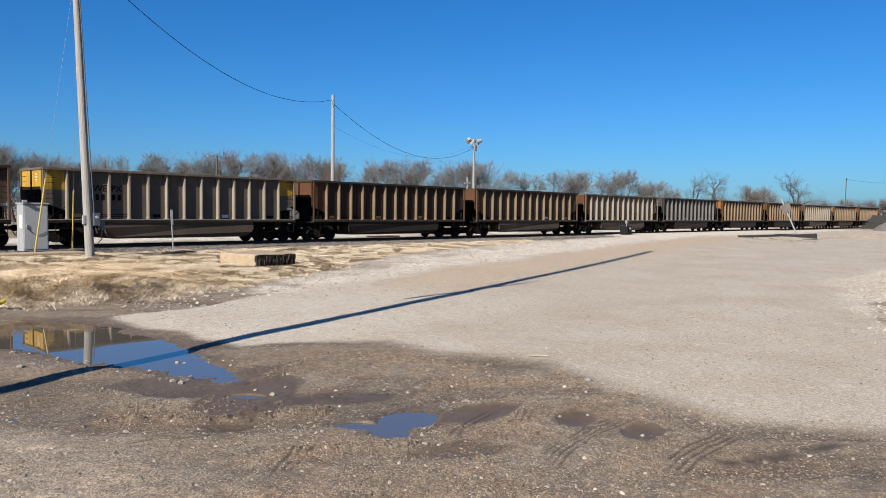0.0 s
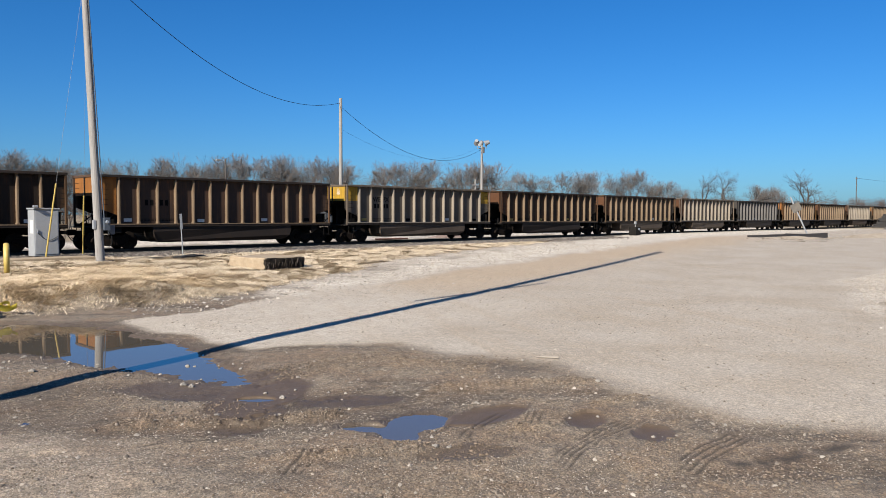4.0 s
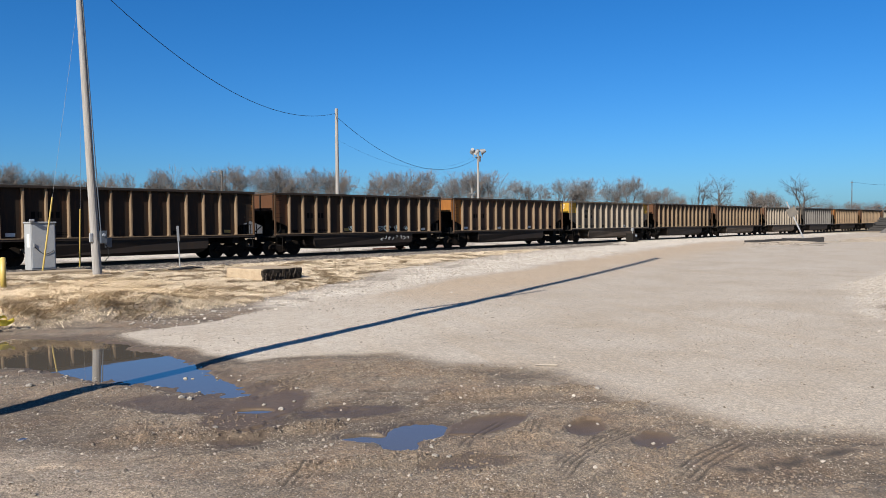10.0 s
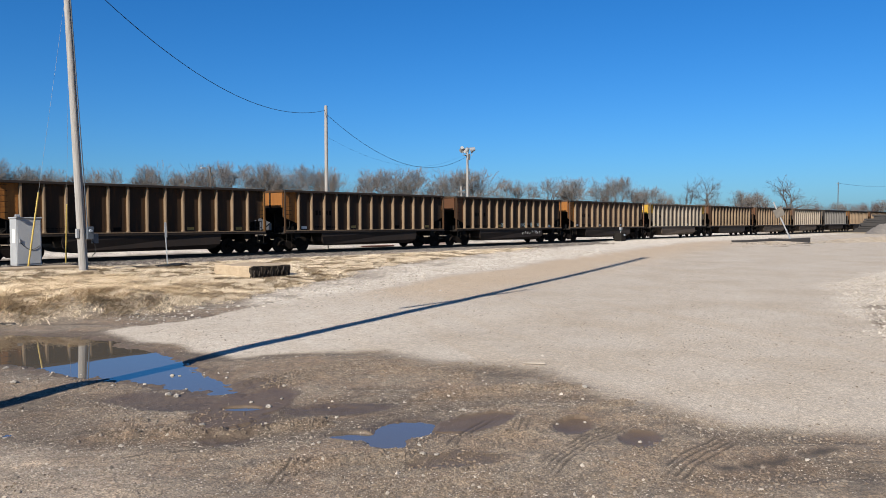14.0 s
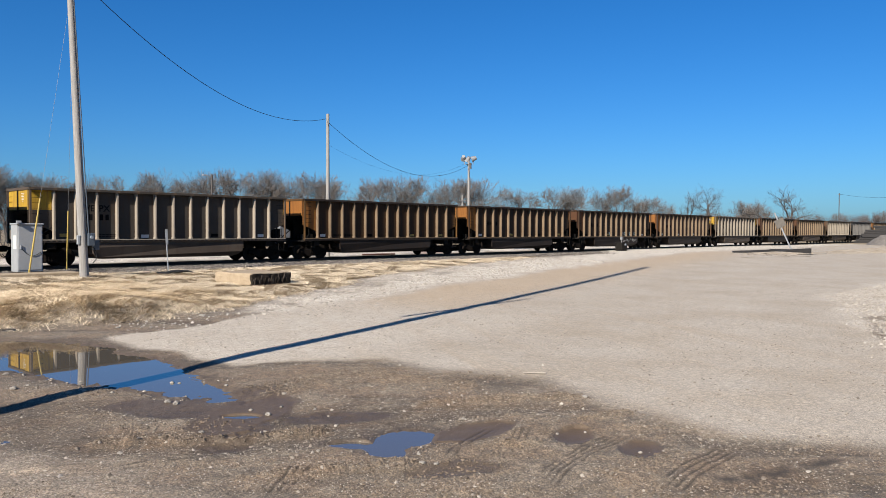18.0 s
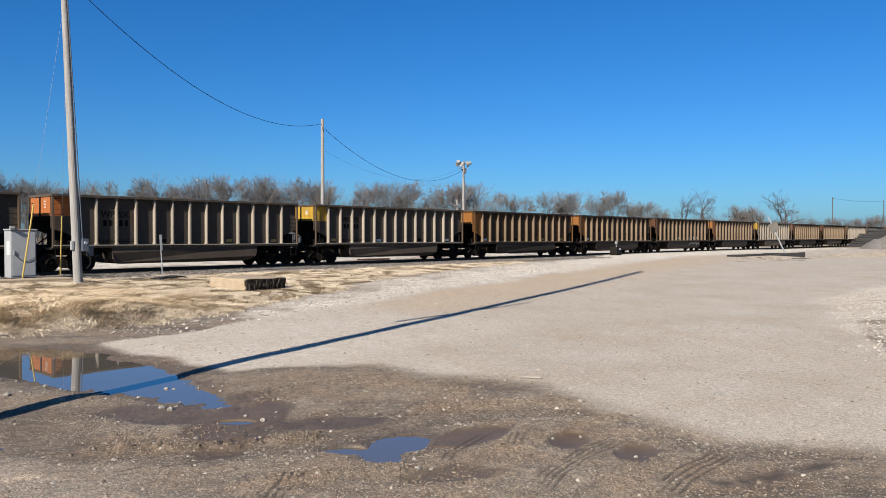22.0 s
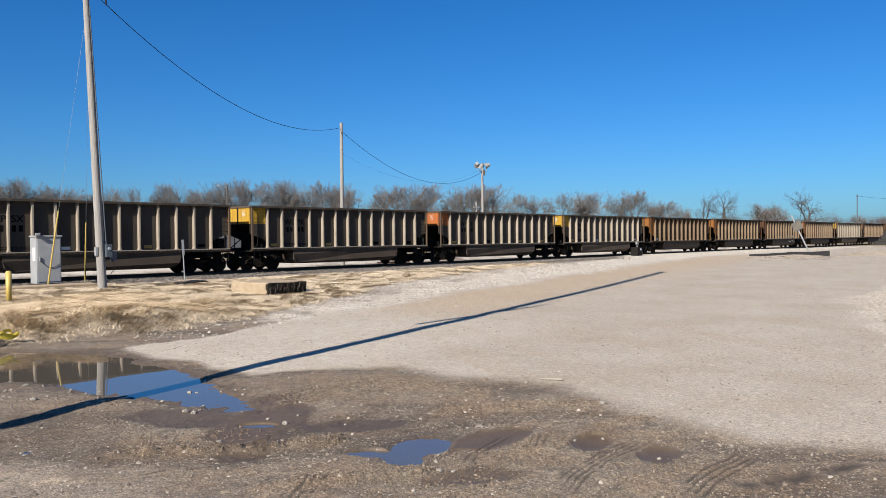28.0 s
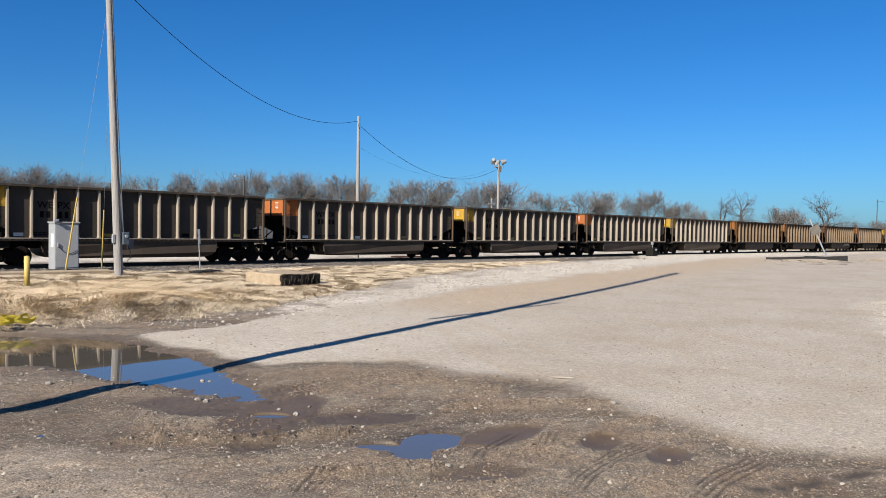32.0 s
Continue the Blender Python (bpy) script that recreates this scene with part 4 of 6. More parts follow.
    if graffiti:
        for k in range(8):
            x = 1.25 + 0.36 * k
            pts = [(x + rnd.uniform(0, 0.28), 0.78 + rnd.uniform(0, 0.34)) for _ in range(5)]
            bm = bmesh.new()
            for p, q in zip(pts, pts[1:]):
                stroke(bm, p, q, 0.035)
            part("spray_stroke", bm, WHITE_MARK, car, "pale spray paint strokes").matrix_basis = pose(0, -1.552, 0)
        for k, (x, w, h) in enumerate(((1.15, 0.55, 0.30), (1.75, 0.75, 0.42), (2.75, 0.5, 0.38), (-1.5, 0.6, 0.3), (3.7, 0.4, 0.25))):
            bm = bmesh.new()
            turns = [(math.cos(t * 0.785) * (0.8 + 0.4 * rnd.random()), math.sin(t * 0.785) * (0.8 + 0.4 * rnd.random())) for t in range(8)]
            rings = [[bm.verts.new((x + w / 2 + w / 2 * c * f, -0.003, 1.62 + h / 2 * q * f)) for c, q in turns] for f in (1.0, 0.86)]
            for i in range(8):
                bm.faces.new((rings[0][i], rings[0][(i + 1) % 8], rings[1][(i + 1) % 8], rings[1][i]))
            part("spray_tag", bm, BLUE_MARK, car, "pale blue spray paint tag").matrix_basis = pose(0, -SIDE + 0.259, 0)
            for _ in range(3):
                bm = bmesh.new()
                stroke(bm, (x + rnd.uniform(.1, w - .1), 1.62 - h * .3), (x + rnd.uniform(.1, w - .1), 1.62 + h * .3), 0.03)
                part("spray_stroke", bm, BLUE_MARK, car, "pale blue spray paint stroke").matrix_basis = pose(0, -SIDE + 0.259, 0)
    return car


WHEELS, CARS = [], []
GREY_Y = "dusty silver coal gondola with yellow end panels"
GREY_O = "dusty silver coal gondola with orange end panels"
# order in the train, counted from the car at hand backwards along the train
TRAIN = {
    -12: (BROWN, RUSTY_END, "brown weathered coal gondola"), -11: (TAN, GOLD, "tan dusty coal gondola"), -10: (PALE, RUSTY_END, "pale grey dusty coal gondola"),
    -9: (BROWN, GOLD, "brown weathered coal gondola"), -8: (TAN, GOLD, "tan dusty coal gondola"), -7: (PALE, RUSTY_END, "pale grey dusty coal gondola"),
    -6: (BROWN, RUSTY_END, "brown weathered coal gondola"), -5: (RUST, GOLD, "orange-brown weathered coal gondola"), -4: (CHAR, CHAR, "charcoal dark coal gondola"),
    -3: (PALE, RUSTY_END, "pale grey dusty coal gondola"), -2: (TAN, RUSTY_END, "tan dusty coal gondola with rusty ends"), -1: (BROWN, RUSTY_END, "brown rusty coal gondola"),
    0: (PALE, YELLOW, GREY_Y), 1: (RUSSET, GOLD, "russet brown coal gondola with ochre end panels"), 2: (BROWN, RUSTY_END, "brown coal gondola with spray paint along its belly"),
    3: (BROWN, GOLD, "brown coal gondola with ochre end panels"), 4: (RUST, GOLD, "golden brown coal gondola with ochre ends"), 5: (SILVER, YELLOW, GREY_Y),
    6: (SILVER, ORANGE, GREY_O), 7: (SILVER, YELLOW, GREY_Y), 8: (SILVER, ORANGE, GREY_O), 9: (SILVER, YELLOW, GREY_Y), 10: (SILVER, ORANGE, GREY_O), 11: (SILVER, YELLOW, GREY_Y)}
for n, (paint, end_paint, label) in TRAIN.items():
    silver = end_paint in (YELLOW, ORANGE)
    marks = ("WEPX" if end_paint is YELLOW else "WPSX") if silver else ""
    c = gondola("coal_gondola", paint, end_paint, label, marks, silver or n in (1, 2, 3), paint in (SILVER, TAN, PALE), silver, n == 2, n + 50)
    CARS.append((c, n))


# ---- poles, wires and what stands by the track ----
def pole(name, x, y, h, r0, r1, label, lean=(0, 0), wood=POLE_WOOD):
    p = empty(name, pose(x, y, land_z(x, y) - 0.02), label, "utility pole")
    bm = bmesh.new()
    rod(bm, (0, 0, 0), (lean[0], lean[1], h), r0, r1, 18)
    part("shaft", bm, wood, p)
    return p


def wire(name, a, b, sag, r, label, parent=None, n=24):
    cu = bpy.data.curves.new(name, "CURVE")
    cu.dimensions, cu.bevel_depth, cu.bevel_resolution = "3D", r, 1
    sp = cu.splines.new("POLY")
    sp.points.add(n)
    a, b = Vector(a), Vector(b)
    for i in range(n + 1):
        t = i / n
        q = a.lerp(b, t)
        sp.points[i].co = (q.x, q.y, q.z - sag * 4 * t * (1 - t), 1)
    ob = bpy.data.objects.new(name, cu)
    me = bpy.data.meshes.new_from_object(ob)
    bpy.data.objects.remove(ob)
    ob = part_of(name, me, CABLE, parent)
    return ob if parent else tagged(ob, label, "cable")


P1, P2, P3 = (13.08, 32.49), (36.6, 45.5), (67.5, 57.6)
LEAN1 = (-0.42, 0.38)
p1 = pole("utility_pole", *P1, 14.0, 0.185, 0.115, "tall weathered wooden utility pole with meter boxes", LEAN1)
p2 = pole("utility_pole", *P2, 11.0, 0.16, 0.12, "bare wooden utility pole behind the track")
p3 = pole("lamp_pole", *P3, 10.4, 0.17, 0.12, "wooden pole with floodlights on top")


def meter(p):
    bm = bmesh.new()
    box(bm, 0.06, 0.33, -0.30, -0.14, 1.36, 1.90, 0.02)
    part("meter_box", bm, GREY_METER, p, "grey electric meter box")
    bm = bmesh.new()
    rod(bm, (0.19, -0.30, 1.72), (0.19, -0.37, 1.72), 0.075, 0.06, 16)
    part("meter_glass", bm, LAMP_GLASS, p)
    bm = bmesh.new()
    box(bm, 0.34, 0.60, -0.10, 0.04, 1.18, 1.60, 0.015)
    part("switch_box", bm, GREY_METER, p, "small grey switch box")
    bm = bmesh.new()
    box(bm, -0.31, -0.19, -0.1, 0.02, 1.42, 1.80, 0.015)
    part("junction_box", bm, CABINET, p, "pale junction box")
    bm = bmesh.new()
    rod(bm, (0.12, -0.165, 1.90), (LEAN1[0] * 0.86 + 0.09, LEAN1[1] * 0.86 - 0.11, 12.0), 0.024, n=8)
    part("conduit", bm, GREY_METER, p, "grey conduit up the pole")
    bm = bmesh.new()
    pts = [(0.30 + 0.16 * math.sin(math.pi * i / 8), -0.12, 1.30 - 0.09 * i + 0.05 * math.sin(i)) for i in range(9)]
    for a, b in zip(pts, pts[1:]):
        rod(bm, a, b, 0.016, n=6)
    part("hanging_lead", bm, CABLE, p)
    bm = bmesh.new()
    box(bm, 0.02, 0.46, -0.30, 0.0, -0.02, 0.08, 0.03)
    part("base_stone", bm, TIE_WOOD, p)


meter(p1)


def bracket(p, z):
    bm = bmesh.new()
    rod(bm, (0.0, 0, z), (0.34, 0.05, z - 0.1), 0.018, n=6)
    rod(bm, (0.34, 0.05, z - 0.1), (0.36, 0.05, z - 0.45), 0.035, n=8)
    part("wire_bracket", bm, CABLE, p)


bracket(p1, 12.6)
z1, z2, z3 = land_z(*P1), land_z(*P2), land_z(*P3)
A1 = (P1[0] + 0.15, P1[1] + 0.2, z1 + 12.4)
wire("power_cable", A1, (P2[0] - 0.1, P2[1], z2 + 10.6), 1.98, 0.016, "black overhead cable hanging between wooden poles")
wire("power_cable", (P2[0] + 0.1, P2[1], z2 + 10.3), (P3[0] - 0.1, P3[1], z3 + 9.8), 2.5, 0.016, "black overhead cable hanging between wooden poles")


wire("power_cable", (P2[0] + 0.1, P2[1], z2 + 8.6), (P3[0] - 0.1, P3[1], z3 + 10.2), 1.9, 0.005, "thin overhead wire running to the lamp pole")


wire("power_cable", (P1[0] - 0.1, P1[1] + 0.2, z1 + 13.5), (22.0, 26.0, 15.8), 1.7, 0.012, "black overhead cable leaving the pole")


def guard(x, y, tx, ty, tz, length, label):
    """A guy wire with its yellow guard."""
    g = empty("guy_guard", pose(x, y, land_z(x, y)), label, "guy wire")
    d = (Vector((tx, ty, tz)) - Vector((x, y, land_z(x, y))))
    e = d.normalized()
    bm = bmesh.new()
    rod(bm, e * 0.12, e * length, 0.038, 0.034, 10)
    part("guard_sleeve", bm, YELLOW_PLASTIC, g, "yellow plastic sleeve")
    bm = bmesh.new()
    rod(bm, e * -0.05, e * 0.12, 0.02, n=8)
    part("anchor_rod", bm, GALV, g)
    bm = bmesh.new()
    rod(bm, e * length, d, 0.005, n=5)
    part("guy_wire", bm, LAMP_GREY, g)


guard(11.86, 35.35, P1[0] - 0.25, P1[1] + 0.2, z1 + 12.8, 3.43, "yellow guarded guy wire beside a steel cabinet")
guard(14.35, 37.7, P1[0] - 0.25, P1[1] + 0.2, z1 + 13.3, 3.1, "upright yellow guarded guy wire")


def floodlights(p, h):
    bm = bmesh.new()
    box(bm, -0.5, 0.5, -0.05, 0.05, h - 0.55, h - 0.45)
    rod(bm, (0.12, -0.2, h - 1.0), (0.12, -0.2, h - 0.3), 0.10, n=8)
    part("cross_arm", bm, BARK, p)
    for x, y, z, tilt, a in ((-0.42, 0.45, 0.30, 62, -50), (0.42, -0.45, 0.22, 70, 40), (0.0, 0.1, 0.15, 40, 0)):
        bm = bmesh.new()
        m = pose(x, y, h + z, tilt, 0, a)
        bmesh.ops.create_cone(bm, cap_ends=True, segments=14, radius1=0.36, radius2=0.2, depth=0.6, matrix=m)
        rod(bm, (x * 0.8, y * 0.8, h - 0.5), (x, y, h + z), 0.04, n=6)
        part("floodlight", bm, LAMP_GREY, p, "round silver floodlight")
    bm = bmesh.new()
    rod(bm, (-0.75, 0.35, 0), (-0.75, 0.35, 6.3), 0.11, 0.09, 8)
    box(bm, -1.3, -0.1, 0.25, 0.37, 5.55, 5.70)
    part("side_post", bm, POLE_WOOD, p, "shorter post with a cross arm")


floodlights(p3, 10.4)


def far_pole(x, y, h, lamp=False):
    p = pole("utility_pole", x, y, h, 0.16, 0.11, "distant wooden pole behind bare trees", wood=BARK)
    bm = bmesh.new()
    if lamp:
        rod(bm, (0, 0, h - 0.5), (-1.3, -0.8, h - 0.2), 0.04, n=6)
        box(bm, -1.9, -1.2, -1.05, -0.7, h - 0.32, h - 0.12, 0.03)
        part("lamp_head", bm, GALV, p, "grey street lamp head")
    else:
        box(bm, -1.2, 1.2, -0.08, 0.08, h - 0.7, h - 0.55)
        box(bm, -0.2, 0.9, -0.08, 0.08, h - 3.0, h - 2.8)
        part("cross_arm", bm, POLE_WOOD, p)
    return p


far_pole(54.0, 92.0, 9.6, True)


def trailer(x, y, red=False):
    """A parked box trailer beyond the track."""
    t = empty("box_trailer", pose(x, y, land_z(x, y)), "white box trailer parked beyond the railway", "trailer", "parked trailers")
    bm = bmesh.new()
    box(bm, 0, 14.6, 0, 2.6, 1.15, 2.75, 0.05)
    part("box", bm, TRAILER_WHITE, t)
    bm = bmesh.new()
    box(bm, 0.1, 14.5, 0.3, 2.3, 0.95, 1.15)
    part("chassis", bm, BLACK_STEEL, t)
    if red:
        bm = bmesh.new()
        box(bm, 0.06, 1.0, -0.012, -0.003, 1.3, 2.6)
        part("side_panel", bm, RED_PANEL, t, "red painted panel")
    for xx in (1.6, 2.9):
        for yy in (0.15, 2.2):
            bm = bmesh.new()
            rod(bm, (xx, yy, 0.5), (xx, yy + 0.28, 0.5), 0.5, n=20)
            part("wheel", bm, BLACK_STEEL, t)
    for yy in (0.5, 2.1):
        bm = bmesh.new()
        box(bm, 11.4, 11.55, yy - 0.08, yy + 0.08, 0, 0.95)
        part("landing_leg", bm, GALV, t)


trailer(27.75, 61.5, True)
trailer(43.5, 61.5)
far_pole(260.0, 67.4, 14.6)
far_pole(294.0, 60.0, 14.6)
wire("power_cable", (260.0, 67.4, 14.6), (294.0, 60.0, 14.6), 0.5, 0.03, "distant thin overhead cable beyond the yard")


def cabinet():
    x, y = 12.12, 36.3
    c = empty("signal_cabinet", pose(x, y, land_z(x, y), 0, 0, 0), "grey steel railway signal cabinet on short legs", "electrical cabinet")
    bm = bmesh.new()
    box(bm, -0.52, 0.52, -0.40, 0.40, 0.14, 2.22, 0.015)
    part("case", bm, CABINET, c)
    bm = bmesh.new()
    box(bm, -0.56, 0.56, -0.46, 0.44, 2.22, 2.29, 0.02)
    part("roof", bm, CABINET, c)
    bm = bmesh.new()
    box(bm, -0.48, 0.48, -0.425, -0.402, 0.22, 2.14, 0.01)
    d = part("door", bm, CABINET, c, "grey door with a handle")
    bm = bmesh.new()
    box(bm, -0.42, -0.37, -0.48, -0.425, 1.15, 1.33, 0.01)
    part("handle", bm, GALV, d)
    for xx in (-0.4, 0.4):
        bm = bmesh.new()
        box(bm, xx - 0.12, xx + 0.12, -0.42, 0.42, -0.02, 0.14, 0.01)
        part("foot", bm, TIE_WOOD, c)
    bm = bmesh.new()
    box(bm, -0.535, -0.52, -0.30, 0.05, 1.15, 1.75)
    part("notice_plate", bm, WHITE_MARK, c, "white notice plate")
    bm = bmesh.new()
    box(bm, -0.60, -0.40, -0.60, -0.48, 2.29, 2.40, 0.02)
    part("lamp_bracket", bm, GALV, c)
    bm = bmesh.new()
    for i in range(8):
        a, b = i / 8, (i + 1) / 8
        f = lambda t: (-0.42 + 0.85 * t, -0.45, 1.25 - 0.5 * math.sin(t * 2.4) * (1 - 0.3 * t))
        rod(bm, f(a), f(b), 0.012, n=5)
    part("loose_cable", bm, CABLE, c)


cabinet()


def slab():
    bm = bmesh.new()
    box(bm, 5.0, 13.6, 34.1, 35.3, 0.36, 0.57, 0.03)
    tagged(part("concrete_strip", bm, CONCRETE), "pale concrete strip before the signal cabinet", "pavement", kind="structure")


slab()


def marker(x, y, h, label):
    s = empty("marker_stake", pose(x, y, land_z(x, y), 0, -3, 0), label, "marker stake")
    bm = bmesh.new()
    rod(bm, (0, 0, -0.05), (0, 0, h), 0.028, n=8)
    part("rod", bm, GALV, s)
    bm = bmesh.new()
    box(bm, -0.06, 0.06, -0.04, -0.028, h - 0.62, h + 0.1, 0.004)
    part("plate", bm, CABINET, s)
    return s


marker(17.3, 33.4, 1.95, "thin grey steel marker stake in the grass")


def tarp():
    bm = bmesh.new()
    bmesh.ops.create_grid(bm, x_segments=14, y_segments=6, size=0.5)
    for v in bm.verts:
        x, y = v.co.x * 1.6, v.co.y * 0.6
        v.co = Vector((x, y, 0.03 + 0.09 * max(0, 1 - abs(x - 0.2) / 0.9) * (1 - (y / 0.5) ** 2) + 0.03 * math.sin(9 * x + 5 * y)))
    ret = bmesh.ops.extrude_face_region(bm, geom=bm.faces[:])
    for v in [g for g in ret["geom"] if isinstance(g, bmesh.types.BMVert)]:
        v.co.z -= 0.03
    bmesh.ops.recalc_face_normals(bm, faces=bm.faces)
    t = part("rubber_mat", bm, CABLE)
    t.matrix_basis = pose(17.2, 32.6, land_z(17.2, 32.6) + 0.03, 0, 0, 10)
    tagged(t, "crumpled black rubber scrap in dry grass", "rubber scrap")


tarp()


def old_block():
    b = empty("foundation_block", pose(17.6, 26.75, land_z(17.6, 26.75) - 0.08, 0, 0, 8), "old concrete block with a dark rotten timber end", "concrete block")
    bm = bmesh.new()
    box(bm, -1.05, 1.0, -1.05, 1.15, 0.0, 0.54, 0.05)
    bmesh.ops.subdivide_edges(bm, edges=bm.edges[:], cuts=3, use_grid_fill=True)
    for v in bm.verts:
        v.co += Vector((noise.noise(v.co * 3), noise.noise(v.co * 3 + Vector((5, 0, 0))), noise.noise(v.co * 3 + Vector((0, 9, 0))))) * 0.035
    part("concrete_body", bm, CONCRETE, b)
    bm = bmesh.new()
    box(bm, -1.06, 1.0, -1.13, -1.0, -0.02, 0.50)
    bmesh.ops.subdivide_edges(bm, edges=bm.edges[:], cuts=11, use_grid_fill=True)
    for v in bm.verts:
        v.co += noise.noise_vector(v.co * 4) * 0.05 + noise.noise_vector(v.co * 13) * 0.035
    part("rotten_face", bm, ROTTEN, b, "black crumbling timber face")
    for i in range(44):
        bm = bmesh.new()
        x0, z0 = random.uniform(-1.05, 0.95), random.uniform(-0.02, 0.25)
        box(bm, -0.02, random.uniform(0.0, 0.03), -0.02, 0.02, 0.0, random.uniform(0.12, 0.34), 0.006)
        for v in bm.verts:
            v.co += noise.noise_vector(v.co * 9 + Vector((i, 0, 0))) * 0.02
        sp = part("rotten_splinter", bm, ROTTEN if i % 3 else TIE_WOOD, b, "dark rotten timber splinter")
        sp.matrix_basis = pose(x0, -1.14 - random.uniform(0, 0.05), z0, random.uniform(-8, 18), random.uniform(-32, 32), random.uniform(0, 90))
    return b


old_block()


def bollard():
    x, y = 8.45, 28.96
    b = empty("bollard", pose(x, y, land_z(x, y) - 0.03), "yellow painted steel bollard in dry grass", "bollard")
    bm = bmesh.new()
    rod(bm, (0, 0, 0), (0, 0, 1.08), 0.095, n=18)
    smooth(part("post", bm, YELLOW_PLASTIC, b))
    bm = bmesh.new()
    bmesh.ops.create_uvsphere(bm, u_segments=16, v_segments=8, radius=0.095, matrix=pose(0, 0, 1.08) @ Matrix.Diagonal((1, 1, 0.5, 1)))
    smooth(part("cap", bm, YELLOW_PLASTIC, b))
    bm = bmesh.new()
    rod(bm, (-0.11, 0, 0.92), (0.11, 0, 0.92), 0.016, n=8)
    part("pin", bm, GALV, b)


bollard()


def mast():
    """The tall slim mast outside the view, whose shadow lies over the yard."""
    tip = Vector((44.8, 23.0, 0.13))
    back = 45.5
    x, y = tip.x - back * math.cos(radians(SUN_HEAD)), tip.y - back * math.sin(radians(SUN_HEAD))
    h = back * math.tan(radians(SUN_EL)) + 0.13
    m = empty("steel_mast", pose(x, y, 0), "tall slim grey steel mast", "mast")
    bm = bmesh.new()
    rod(bm, (0, 0, -0.1), (0, 0, h), 0.18, 0.19, 20)
    part("shaft", bm, GALV, m)
    bm = bmesh.new()
    side = Vector((-math.sin(radians(SUN_HEAD)), math.cos(radians(SUN_HEAD)), 0))
    rise = math.tan(radians(SUN_EL))
    rod(bm, side * 0.62 + Vector((0, 0, 14.6 * rise)), side * -0.72 + Vector((0, 0, 22.1 * rise)), 0.085, 0.06, 10)
    part("side_antenna", bm, GALV, m)


mast()


def crossing_sign():
    x, y = 84.1, 26.2
    s = empty("leaning_sign", pose(x, y, land_z(x, y), 0, 0, -52), "faded sign on a leaning grey steel post", "sign")
    bm = bmesh.new()
    rod(bm, (0, 0, -0.1), (-2.0, 0, 4.25), 0.08, n=8)
    part("post", bm, GALV, s)
    bm = bmesh.new()
    box(bm, -0.50, 0.50, -0.14, -0.09, -0.46, 0.46, 0.01)
    pl = part("sign_plate", bm, SIGN_GREY, s, "faded square plate")
    pl.matrix_basis = pose(-1.45, 0, 3.15, 0, -26, 0)


crossing_sign()


def pipe_bundle(x0, x1, y, rows, r, material, label):
    """Old pipes lying behind the rails."""
    for k in range(rows):
        for j in range(4 - k):
            bm = bmesh.new()
            yy = y + (j + 0.5 * k) * 2.1 * r
            z = 0.44 + r + k * 1.8 * r
            rod(bm, (x0 + random.uniform(-.4, .4), yy, z), (x1 + random.uniform(-.4, .4), yy + random.uniform(-.1, .1), z), r, n=10)
            tagged(part("pipe", bm, material), label, "pipe", "pipes behind the railway")


pipe_bundle(40.6, 43.4, 45.4, 1, 0.06, RED_PIPE, "rusty steel pipe lying beside the track")


def pipe_rail():
    r = empty("low_rail", pose(63.7, 48.0, land_z(63.7, 48.0)), "low pale pipe rail beyond the railway", "rail")
    for z in (0.12, 0.30):
        bm = bmesh.new()
        rod(bm, (0, 0, z), (8.2, 0, z + 0.06), 0.04, n=8)
        part("rail_pipe", bm, GALV, r)
    for x in (0.05, 2.8, 5.5, 8.15):
        bm = bmesh.new()
        rod(bm, (x, 0, -0.05), (x, 0, 0.36), 0.045, n=8)
        part("post", bm, GALV, r)


pipe_rail()


def straps():
    """A heap of yellow strapping at the edge of the grass."""
    rr = random.Random(4)
    h = empty("strap_heap", pose(5.32, 19.7, land_z(5.32, 19.7) + 0.08), "tangled bright yellow plastic straps in dry grass", "strapping")
    for k in range(9):
        bm = bmesh.new()
        ax, ay, rad, ph = rr.uniform(-.35, .3), rr.uniform(-.4, .4), rr.uniform(.15, .3), rr.uniform(0, 6)
        prev = None
        for i in range(15):
            t = ph + i * 0.36
            c = Vector((ax + rad * 1.3 * math.cos(t), ay + rad * 0.6 * math.sin(t), 0.05 + 0.05 * (1 + math.sin(2.3 * t + k)) * (0.4 + 0.1 * k)))
            row = [bm.verts.new(c + Vector((0, 0, dz))) for dz in (-0.035, 0.035)]
            if prev:
                bm.faces.new((prev[0], row[0], row[1], prev[1]))
            prev = row
        ret = bmesh.ops.solidify(bm, geom=bm.faces[:], thickness=0.012)
        part("strap", bm, YELLOW_STRAP, h)


straps()


